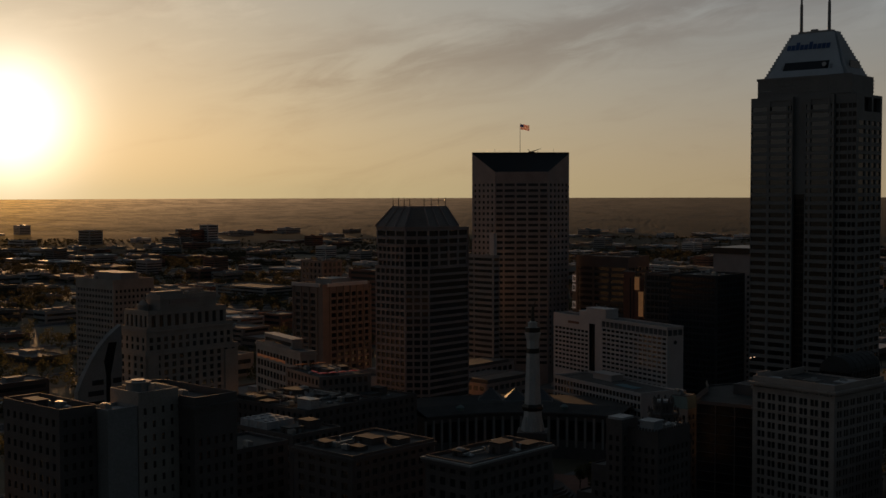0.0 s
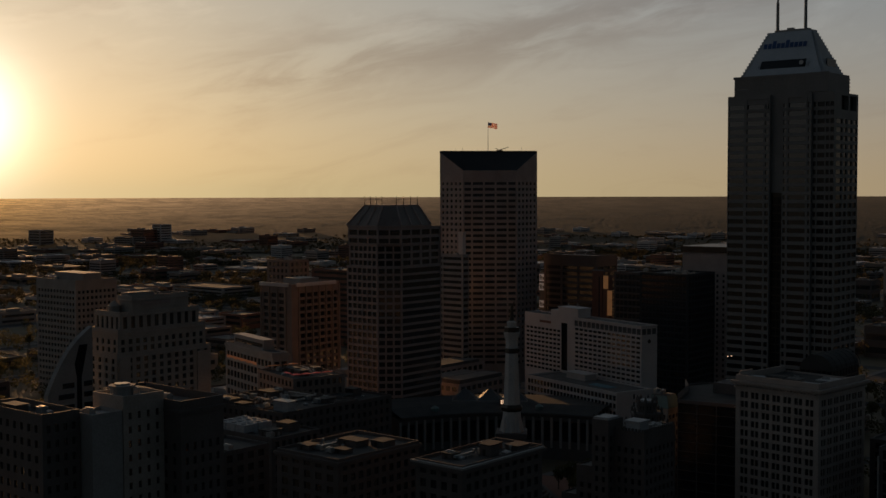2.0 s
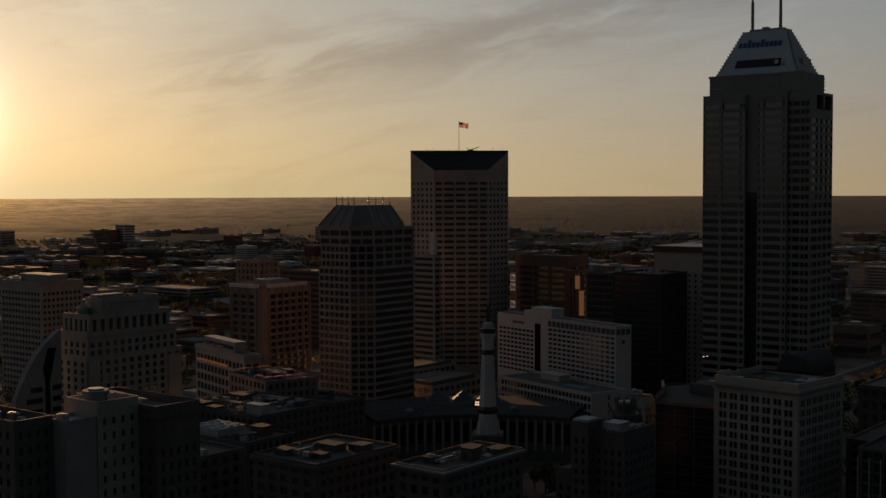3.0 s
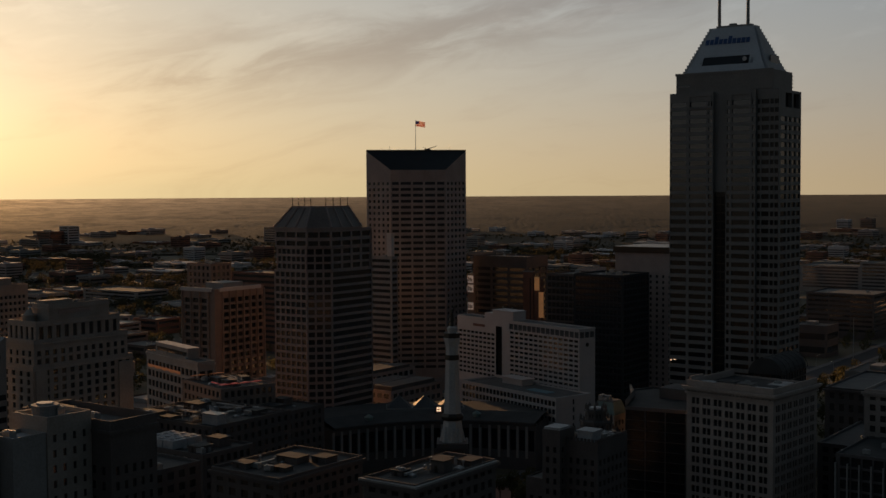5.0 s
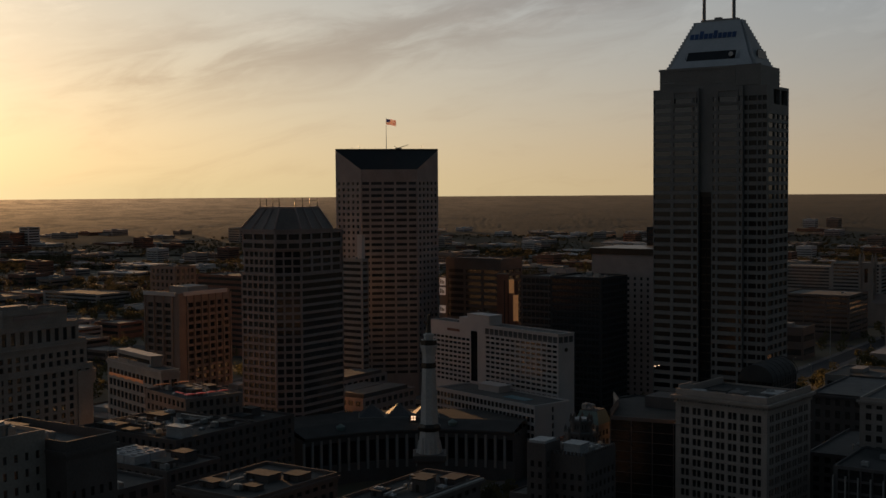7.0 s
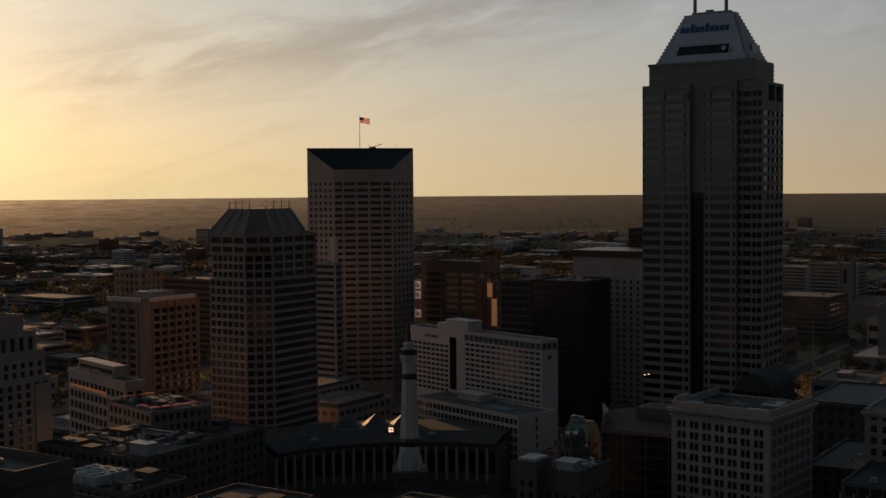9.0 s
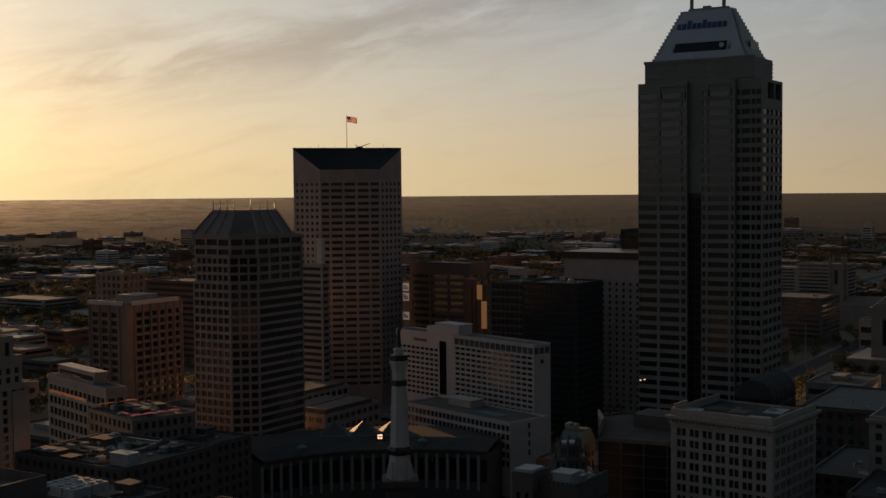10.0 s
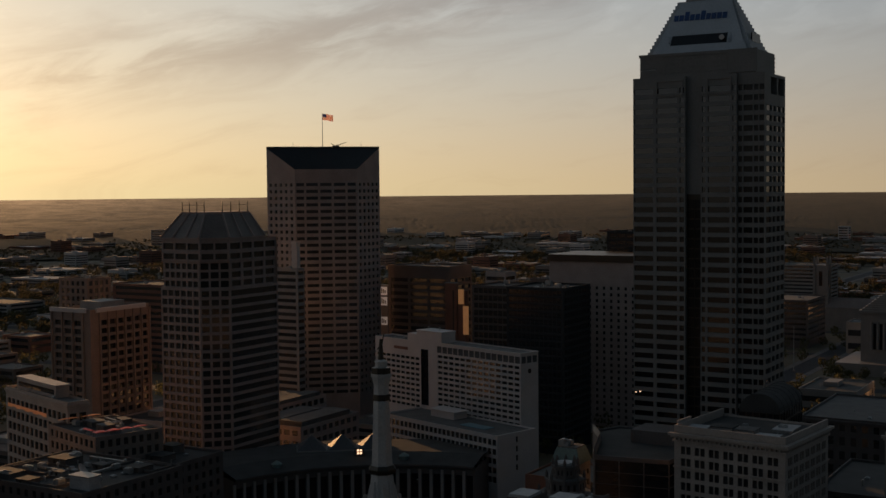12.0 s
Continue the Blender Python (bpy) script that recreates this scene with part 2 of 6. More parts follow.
def facade(parent, a, b, z0, z1, cols, rows, wall, glass, depth=0.5, name="wall", label="", skip=None):
    """A wall from a to b in plan (its outer side to the right of the way), from z0 to z1, with openings that go in by depth and a pane in each."""
    a, b = Vector((*a, 0)), Vector((*b, 0))
    along = (b - a)
    length = along.length
    along.normalize()
    inner = Vector((-along.y, along.x, 0))
    s = Shape()

    def at(u, z, d=0.0):
        p = a + along * u + inner * d
        return (p.x, p.y, z)

    def sheet(u0, u1, za, zb):
        if u1 - u0 > 1e-4 and zb - za > 1e-4:
            s.face(at(u0, za), at(u1, za), at(u1, zb), at(u0, zb))

    low = z0
    todo = []
    for za, zb in rows:
        sheet(0, length, low, za)
        left = 0
        for u0, u1 in cols:
            sheet(left, u0, za, zb)
            left = u1
            for p, q in (((u0, za), (u1, za)), ((u1, za), (u1, zb)), ((u1, zb), (u0, zb)), ((u0, zb), (u0, za))):
                s.face(at(*p), at(*p, depth), at(*q, depth), at(*q))
            todo.append((u0, u1, za, zb))
        sheet(left, length, za, zb)
        low = zb
    sheet(0, length, low, z1)
    wall_part = part(name, s, wall, parent, label)
    angle = math.atan2(along.y, along.x)
    rest = Shape()
    for u0, u1, za, zb in sorted(todo, key=lambda w: -w[3]):
        c = a + along * (u0 + u1) / 2 + inner * (depth - 0.04)
        if COUNT.get(parent.name, 0) < (270 if parent.get("category") == "skyscraper" or parent.name.startswith("hotel") else MOST):
            COUNT[parent.name] = COUNT.get(parent.name, 0) + 1
            o = part("window", pane_mesh(u1 - u0 + 0.02, zb - za + 0.02, glass), glass, wall_part)
            o.matrix_basis = Matrix.Translation((c.x, c.y, (za + zb) / 2)) @ Matrix.Rotation(angle, 4, "Z")
        else:
            e = depth - 0.03
            rest.face(at(u0, za, e), at(u1, za, e), at(u1, zb, e), at(u0, zb, e))
    if rest.f:
        tagged(part("lower_glazing", rest, glass, wall_part), kind="stuff")


def parapet_roof(parent, ring, z, height, wall, roof, thick=0.5, drop=0.0):
    """A flat roof inside a parapet over a convex ring, counter-clockwise; the parapet starts at z."""
    n = len(ring)
    cx, cy = sum(p[0] for p in ring) / n, sum(p[1] for p in ring) / n
    inside = []
    for x, y in ring:
        d = math.hypot(x - cx, y - cy)
        k = (d - thick * 1.4) / d
        inside.append((cx + (x - cx) * k, cy + (y - cy) * k))
    s = Shape()
    zt = z + height
    for i in range(n):
        j = (i + 1) % n
        o0, o1, i0, i1 = ring[i], ring[j], inside[i], inside[j]
        s.face((*o0, z), (*o1, z), (*o1, zt), (*o0, zt))
        s.face((*o0, zt), (*o1, zt), (*i1, zt), (*i0, zt))
        s.face((*i1, z - drop), (*i0, z - drop), (*i0, zt), (*i1, zt))
    part("parapet", s, wall, parent)
    part("roof", Shape().face(*[(x, y, z - drop + 0.02) for x, y in inside]), roof, parent)


def unit_shapes(kind):
    s = Shape()
    if kind == "cooling_unit":
        s.box(-1.5, 1.5, -1, 1, 0.3, 1.9, 0.06)
        s.box(-1.3, -1.1, -0.9, 0.9, 0, 0.3).box(1.1, 1.3, -0.9, 0.9, 0, 0.3)
        s.prism(circle(0.62, 10, -0.7), 1.9, 2.15).prism(circle(0.62, 10, 0.7), 1.9, 2.15)
    elif kind == "vent_pipe":
        s.tube((0, 0, 0), (0, 0, 1.6), 0.3, 0.3, 8).tube((0, 0, 1.5), (0, 0, 2.0), 0.5, 0.35, 8)
    else:
        s.box(-1, 1, -1, 1, 0, 0.6).prism([(-1, -1), (1, -1), (1, 1), (-1, 1)], 0.6, 1.1, [(-.3, -.3), (.3, -.3), (.3, .3), (-.3, .3)])
    return s


UNITS = {}
RNG = random.Random(7)


def roof_unit(kind, x, y, z, turn=0, size=1.0, mat="metal"):
    key = (kind, mat)
    if key not in UNITS:
        UNITS[key] = unit_shapes(kind).mesh(kind, M[mat])
    ob = new(kind, UNITS[key])
    ob.matrix_basis = pose(x, y, z, 0, 0, turn) @ Matrix.Scale(size, 4)
    labels = {"cooling_unit": "grey metal cooling unit with two fans on a flat roof", "vent_pipe": "capped galvanised vent pipe on a flat roof", "roof_hatch": "small pale skylight hatch on a flat roof"}
    return tagged(ob, labels[kind], "roof equipment", "rooftop equipment")


def clutter(x0, x1, y0, y1, z, n, mat="metal"):
    for _ in range(n):
        kind = RNG.choice(["cooling_unit", "cooling_unit", "vent_pipe", "roof_hatch"])
        roof_unit(kind, RNG.uniform(x0, x1), RNG.uniform(y0, y1), z, RNG.choice([0, 90]), RNG.uniform(0.6, 1.1), mat)


def block(name, label, x0, x1, y0, y1, h, wall="buff", glass="glass", roof="roof", floors=8, bays=(6, 6), fill=(0.55, 0.6), depth=0.4, ground=5.0, cap=1.0,
          cornice=0.0, units=4, turn=0.0, category="building", group="", base=0.0, top=0.0):
    """A flat-roofed building with windows on its south and east sides. top: plain wall above the last windows."""
    ob = thing(name, x0, y0, turn, label, category, group, z=base)
    w, d = x1 - x0, y1 - y0
    h -= base
    step = (h - ground - top) / floors
    rows = levels(ground, floors, step, step * (1 - fill[1]) * 0.6, step * fill[1])
    facade(ob, (0, 0), (w, 0), 0, h, spread(w, bays[0], fill[0], min(1.2, w * 0.05)), rows, M[wall], M[glass], depth)
    facade(ob, (w, 0), (w, d), 0, h, spread(d, bays[1], fill[0], min(1.2, d * 0.05)), rows, M[wall], M[glass], depth)
    part("wall", Shape().face((w, d, 0), (0, d, 0), (0, d, h), (w, d, h)).face((0, d, 0), (0, 0, 0), (0, 0, h), (0, d, h)), M[wall], ob)
    parapet_roof(ob, [(0, 0), (w, 0), (w, d), (0, d)], h, cap, M[wall], M[roof])
    if cornice:
        c = cornice
        s = Shape().box(-c, w + c, -c, 0, h - 0.9, h).box(w, w + c, 0, d + c, h - 0.9, h)
        s.box(-c * .5, w + c * .5, -c * .5, 0, h - 1.6, h - 0.9).box(w, w + c * .5, 0, d, h - 1.6, h - 0.9)
        part("cornice", s, M[wall], ob)
    if units:
        ca, sa = math.cos(radians(turn)), math.sin(radians(turn))
        for _ in range(units):
            u, v = RNG.uniform(0.15, 0.85) * w, RNG.uniform(0.15, 0.85) * d
            roof_unit(RNG.choice(["cooling_unit", "cooling_unit", "vent_pipe", "roof_hatch"]), x0 + u * ca - v * sa, y0 + u * sa + v * ca, base + h + 0.02, turn, RNG.uniform(0.6, 1.2))
    return ob


def roof_hut(x, y, z, w, d, h, wall="concrete", cover="roof", turn=0.0, label="low plain rooftop plant room on a flat roof"):
    ob = thing("roof_hut", x, y, turn, label, "roof hut", "rooftop plant rooms", z=z)
    part("shell", Shape().box(0, w, 0, d, 0, h), M[wall], ob)
    part("cover", Shape().box(-.25, w + .25, -.25, d + .25, h, h + .3), M[cover], ob)
    part("door", Shape().box(w * .3, w * .3 + 1.0, -0.06, 0, 0.05, min(2.1, h * .85)), M["bronze"], ob)
    return ob


def duct(x, y, z, length, turn=0.0):
    ob = thing("roof_duct", x, y, turn, "long metal air duct on short roof stands", "air duct", "rooftop ducts", z=z)
    part("duct", Shape().box(0, length, -0.4, 0.4, 0.5, 1.2, 0.03).box(length - .8, length, -0.4, 0.4, 1.2, 1.9), M["metal"], ob)
    for k in range(max(2, int(length / 4))):
        part("stand", Shape().box(k * 4 + .3, k * 4 + .5, -0.3, 0.3, 0, 0.5), M["bronze"], ob)


def low_wall(x, y, z, w, d, turn=0.0, mat="concrete"):
    ob = thing("roof_curb", x, y, turn, "raised curb framing part of a flat roof", "roof curb", "rooftop curbs", z=z)
    part("curb", Shape().box(0, w, 0, .4, 0, 1.0).box(0, w, d - .4, d, 0, 1.0).box(0, .4, .4, d - .4, 0, 1.0).box(w - .4, w, .4, d - .4, 0, 1.0), M[mat], ob)
    part("deck", Shape().box(.4, w - .4, .4, d - .4, 0, 0.15), M["tar"], ob)


# ---- ground and streets ----
HUB = (290.0, -400.0)


def rise(x, y):
    """The land is flat in town and climbs gently to a wooded rim far away."""
    r = math.hypot(x - HUB[0], y - HUB[1])
    return 0.0 if r < 2500 else 107.0 * ((r - 2500) / 2350) ** 1.15


def build_ground():
    s = Shape()
    radii = [0, 150, 400, 800, 1300, 1900, 2300, 2500] + [2500 + 2350 * (i / 14) for i in range(1, 15)]
    n = 120
    for r in radii[1:]:
        for i in range(n):
            t = 2 * math.pi * i / n
            x, y = HUB[0] + r * math.cos(t), HUB[1] + r * math.sin(t)
            s.v.append((x, y, rise(x, y)))
    s.v.append((HUB[0], HUB[1], 0.0))
    for i in range(n):
        s.f.append((len(s.v) - 1, i, (i + 1) % n))
    for k in range(len(radii) - 2):
        for i in range(n):
            j = (i + 1) % n
            s.f.append((k * n + i, (k + 1) * n + i, (k + 1) * n + j, k * n + j))
    ob = new("ground", s.mesh("ground", M["earth"]))
    tagged(ob, "flat dim town ground rising to a wooded rim", "ground", kind="structure")


build_ground()


def far_land():
    """Backdrop: the distant land towards the horizon; its haze is painted as emission, brightest below the sun."""
    m = bpy.data.materials.new("painted_haze_land")
    m.use_nodes = True
    n, l = m.node_tree.nodes, m.node_tree.links
    b = n["Principled BSDF"]
    b.inputs["Base Color"].default_value, b.inputs["Roughness"].default_value = (0.05, 0.043, 0.028, 1), 0.95
    b.inputs["Specular IOR Level"].default_value = 0.1

    def calc(op, p, q=None):
        k = n.new("ShaderNodeMath")
        k.operation = op
        for i, v in enumerate((p, q)):
            if v is None:
                continue
            if isinstance(v, (int, float)):
                k.inputs[i].default_value = v
            else:
                l.new(v, k.inputs[i])
        return k.outputs[0]

    co = n.new("ShaderNodeTexCoord")
    sep = n.new("ShaderNodeSeparateXYZ")
    l.new(co.outputs["Object"], sep.inputs[0])
    x, y = sep.outputs[0], sep.outputs[1]
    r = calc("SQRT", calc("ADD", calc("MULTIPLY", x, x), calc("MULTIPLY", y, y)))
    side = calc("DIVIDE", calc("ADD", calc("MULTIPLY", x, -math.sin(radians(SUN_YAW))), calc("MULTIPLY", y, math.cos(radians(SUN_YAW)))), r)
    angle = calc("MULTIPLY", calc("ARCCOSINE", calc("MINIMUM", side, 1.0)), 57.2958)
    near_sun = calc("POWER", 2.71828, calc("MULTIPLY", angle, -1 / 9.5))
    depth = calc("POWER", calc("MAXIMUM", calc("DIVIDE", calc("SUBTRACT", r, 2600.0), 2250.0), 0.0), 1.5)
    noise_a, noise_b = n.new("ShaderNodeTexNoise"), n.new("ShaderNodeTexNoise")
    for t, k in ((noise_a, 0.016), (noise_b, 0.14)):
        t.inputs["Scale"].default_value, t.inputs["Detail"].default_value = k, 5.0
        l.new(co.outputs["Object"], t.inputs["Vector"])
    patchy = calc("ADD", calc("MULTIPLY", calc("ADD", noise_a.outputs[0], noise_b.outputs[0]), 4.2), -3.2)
    # haze put into glow: grows with distance and towards the sun's bearing
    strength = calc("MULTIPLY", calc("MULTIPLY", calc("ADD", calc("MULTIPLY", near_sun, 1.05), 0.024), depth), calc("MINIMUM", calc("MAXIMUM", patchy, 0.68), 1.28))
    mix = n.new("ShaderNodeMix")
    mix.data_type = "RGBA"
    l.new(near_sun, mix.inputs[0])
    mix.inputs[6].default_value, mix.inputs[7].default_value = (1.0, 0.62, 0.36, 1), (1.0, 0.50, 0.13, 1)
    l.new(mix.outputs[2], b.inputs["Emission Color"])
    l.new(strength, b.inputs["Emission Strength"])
    s = Shape()
    dice = random.Random(41)
    # fine steps over the wooded north-west, coarse ones behind the town
    bearings = [80 + 88 * i / 1100 for i in range(1100)] + [168 + 272 * i / 68 for i in range(68)]
    radii = [2600 + 2250 * i / 100 for i in range(101)]
    k = len(bearings)
    for r0 in radii:
        for deg in bearings:
            t = radians(deg)
            px, py = r0 * math.cos(t), r0 * math.sin(t)
            cover = math.sin(px / 71 + 1.4 * math.sin(py / 113)) + math.sin(py / 59 + 1.6 * math.sin(px / 97)) + dice.gauss(0, 0.5)
            canopy = dice.uniform(2.7, 3.3) if cover > -0.8 else dice.uniform(2.0, 2.5)
            s.v.append((px, py, rise(HUB[0] + px, HUB[1] + py) + 0.6 + canopy * (1 - 0.8 * (r0 - 2600) / 2250)))
    for j in range(len(radii) - 1):
        for i in range(k):
            i2 = (i + 1) % k
            s.f.append((j * k + i, (j + 1) * k + i, (j + 1) * k + i2, j * k + i2))
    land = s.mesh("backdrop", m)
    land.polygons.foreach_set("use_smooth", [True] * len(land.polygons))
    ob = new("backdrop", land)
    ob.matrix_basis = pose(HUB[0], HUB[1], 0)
    tagged(ob, "brown distant land below the horizon, haze painted as glow", "backdrop", kind="structure")


far_land()
STREETS_X = [-172 - 161 * i for i in range(10, -1, -1)] + [-4, 160, 321]
STREETS_Y = [-338, -178, -4, 182] + [182 + 161 * i for i in range(1, 12)]


def build_streets():
    for x in STREETS_X:
        s = Shape().box(x - 8, x + 8, -600, 1900, -0.2, 0.05)
        tagged(new("road", s.mesh("road", M["asphalt"])), "straight grey asphalt street between city blocks", "road", kind="structure")
        for side in (-1, 1):
            p = Shape().box(x + side * 10.5 - 2.5, x + side * 10.5 + 2.5, -600, 1900, -0.2, 0.17)
            tagged(new("pavement", p.mesh("pavement", M["paving"])), "pale concrete pavement along a street", "pavement", kind="structure")
    for y in STREETS_Y:
        s = Shape().box(-1850, 420, y - 8, y + 8, -0.2, 0.07)
        tagged(new("road", s.mesh("road", M["asphalt"])), "straight grey asphalt street between city blocks", "road", kind="structure")
    s = Shape().prism(circle(52, 64, 2.5, 1.7), -0.2, 0.22)
    tagged(new("road", s.mesh("circle_road", M["brick"])), "round brick-paved street circling the monument", "road", kind="structure")


build_streets()


# ---- the tallest tower, with a stepped crown and two masts ----
def crowned_tower():
    ob = thing("skyscraper", 58.0, 95.0, 0, "tall granite office tower with stepped pyramid crown", "skyscraper")
    g, gl = M["granite"], M["coated"]
    w, d, top = 50.9, 27.4, 180.4
    n, step = 46, 3.75
    rows = levels(4.5, n, step, 0.9, 2.1)
    facade(ob, (0, 0), (20.9, 0), 0, top, [(0.3, 8.1), (9.4, 17.7), (18.6, 20.4)], rows, g, gl, 0.6)
    facade(ob, (26.9, 0), (40.6, 0), 0, top, [(0.4, 1.8), (2.7, 11.1), (12.1, 13.3)], rows, g, gl, 0.6)
    facade(ob, (40.6, 1.2), (w, 1.2), 0, top, [(0.2, 1.7), (2.2, 5.6), (6.1, 7.7), (8.1, 9.9)], rows, g, M["darkglass"], 0.6)
    # recessed centre bay: dark glass below, plain stone above
    facade(ob, (20.9, 1.8), (26.9, 1.8), 0, 136, [(0.3, 2.9), (3.1, 5.7)], levels(3, 35, 3.75, 0.15, 3.3), M["bronze"], M["darkglass"], 0.3, name="curtain_wall")
    s = Shape().face((20.9, 1.8, 136), (26.9, 1.8, 136), (26.9, 1.8, top), (20.9, 1.8, top))
    for x, y0, y1 in ((20.9, 0, 1.8), (26.9, 1.8, 0), (40.6, 0, 1.2)):
        s.face((x, y0, 0), (x, y1, 0), (x, y1, top), (x, y0, top))
    s.face((w, 0.0, 0), (w, 1.2, 0), (w, 1.2, top), (w, 0.0, top))
    part("return_wall", s, g, ob)
    east = [(1.5, 8.4), (9.8, 13.6), (15, 19.6), (20.8, 25.4)]
    facade(ob, (w, 1.2), (w, d), 0, top - 9, east, rows[:-2], g, M["darkglass"], 0.5)
    facade(ob, (w, 1.2), (w, d), top - 9, top, [(7, 15), (16.6, 24.4)], [(top - 7.5, top - 1.2)], g, M["bronze"], 2.0)
    part("wall", Shape().face((w, d, 0), (0, d, 0), (0, d, top), (w, d, top)).face((0, d, 0), (0, 0, 0), (0, 0, top), (0, d, top)), g, ob)
    part("setback_roof", Shape().face((0, 0, top), (20.9, 0, top), (20.9, 1.8, top), (26.9, 1.8, top), (26.9, 0, top), (40.6, 0, top), (40.6, 1.2, top), (w, 1.2, top), (w, d, top), (0, d, top)), M["roof"], ob)
    # raised stone frames at the head of both bays
    for x0, x1 in ((9.2, 20.0), (29.2, 38.6)):
        s = Shape().box(x0, x1, -0.35, 0, 178.6, 179.2).box(x0, x1, -0.35, 0, 173.2, 173.8).box(x0, x0 + .6, -0.35, 0, 173.8, 178.6).box(x1 - .6, x1, -0.35, 0, 173.8, 178.6)
        part("frame", s, g, ob)
    facade(ob, (1.7, 3), (47.0, 3), top, 189.2, [(0.5, 6.5), (37.5, 43.5)], [(183.4, 184.0)], g, gl, 0.4, name="upper_wall")
    part("upper_wall", Shape().face((47.0, 3, top), (47.0, 26.6, top), (47.0, 26.6, 189.2), (47.0, 3, 189.2)).face((47.0, 26.6, top), (1.7, 26.6, top), (1.7, 26.6, 189.2), (47.0, 26.6, 189.2)).face((1.7, 26.6, top), (1.7, 3, top), (1.7, 3, 189.2), (1.7, 26.6, 189.2)).face((1.7, 3, 189.2), (47.0, 3, 189.2), (47.0, 26.6, 189.2), (1.7, 26.6, 189.2)), g, ob)
    part("ledge", Shape().box(36.6, 47.4, 2.6, 3.0, 181, 189.6).box(1.3, 36.6, 2.7, 3.0, 188.4, 189.5), g, ob)
    for z in (182.2, 183.9, 185.6, 187.2):
        part("stone_course", Shape().box(2.2, 36.2, 2.84, 2.99, z, z + 0.7).box(47.01, 45.95, 3.6, 27.4, z, z + 0.7), g, ob)
    # stepped crown
    z0, z1, k = 189.2, 210.0, 15
    for i in range(k):
        a = i / k
        x0, x1, y0, y1 = 4.1 + 9.5 * a, 44.6 - 10.2 * a, 4.9 + 8.8 * a, 25.0 - 7.4 * a
        part("crown_step", Shape().box(x0, x1, y0, y1, z0 + (z1 - z0) * a, z0 + (z1 - z0) * (a + 1 / k)), M["crown"], ob)

    def slope(x, z, out=0.0):
        a = (z - z0) / (z1 - z0)
        return (x, 4.2 + 8.8 * a - 0.25 - out, z)

    s = Shape()
    for x0, x1, za, zb in ((6.0, 43.2, z0, 192.6), (12.2, 12.9, 192.6, 196.4), (35.2, 37.0, 192.6, 196.4)):
        s.face(slope(x0, za), slope(x1, za), slope(x1 - 1.2, zb), slope(x0 + 1.2, zb))
    s.face(slope(7.6, 192.6), slope(12.3, 192.6), slope(12.3, 196.4), slope(9.3, 196.4))
    s.face(slope(35.0, 192.6), slope(41.6, 192.6), slope(39.9, 196.4), slope(35.0, 196.4))
    s.face(slope(9.0, 196.4), slope(40.0, 196.4), slope(34.6, 209.6), slope(15.0, 209.6))
    part("crown_face", s, M["crown"], ob)
    part("crown_window", Shape().face(slope(12.2, 192.5, -0.15), slope(35.2, 192.5, -0.15), slope(35.2, 196.5, -0.15), slope(12.2, 196.5, -0.15)), M["darkglass"], ob)
    part("crown_window", Shape().box(42.9, 43.35, 10, 20, 192.8, 196.2), M["darkglass"], ob)
    part("dish", Shape().prism(circle(1.0, 16), 0, 0.25), M["white"], ob, "round white dish", pose(33.2, 5.3, 194.6, 80))
    for i, h in enumerate((2.4, 2.4, 3.6, 2.4, 2.4, 3.6, 2.4, 2.4, 2.4, 2.4)):
        u, z = i * 2.12 - 1.5, 202.2
        s = Shape()
        p = [slope(14.4 + u, z, 0.15), slope(14.4 + u + 1.75, z, 0.15), slope(14.4 + u + 1.75, z + h, 0.15), slope(14.4 + u, z + h, 0.15)]
        q = [(x, y + 0.3, z) for x, y, z in p]
        s.v += p + q
        s.f += [(0, 1, 2, 3), (0, 4, 5, 1), (1, 5, 6, 2), (2, 6, 7, 3), (3, 7, 4, 0)]
        part("sign_bar", s, M["blue"], ob, "blue sign shape")
    part("penthouse", Shape().box(16, 32.6, 14.4, 17.4, z1, z1 + 1.0).box(22, 25, 14.6, 16.6, z1 + 1.0, z1 + 1.8), M["concrete"], ob)
    for x in (16.6, 30.2):
        part("mast", Shape().tube((x, 16.4, z1), (x, 16.4, z1 + 14), 0.8, 0.7, 10).tube((x, 16.4, z1 + 14), (x, 16.4, z1 + 30), 0.5, 0.4, 8).tube((x, 16.4, z1 + 30), (x, 16.4, z1 + 37), 0.2, 0.1, 6), M["concrete"], ob, "tall antenna mast")


crowned_tower()
for x, z in ((58.8, 59.2), (60.6, 59.6)):
    ob = thing("office_lamp", x, 95.3, 0, "pair of small lit ceiling panels behind glass", "lamp", z=z)
    part("panel", Shape().box(-0.35, 0.35, 0.0, 0.1, 0, 0.3), M["lit"], ob)
    part("surround", Shape().box(-0.6, 0.6, 0.1, 0.2, -0.1, 0.6), M["metal"], ob)


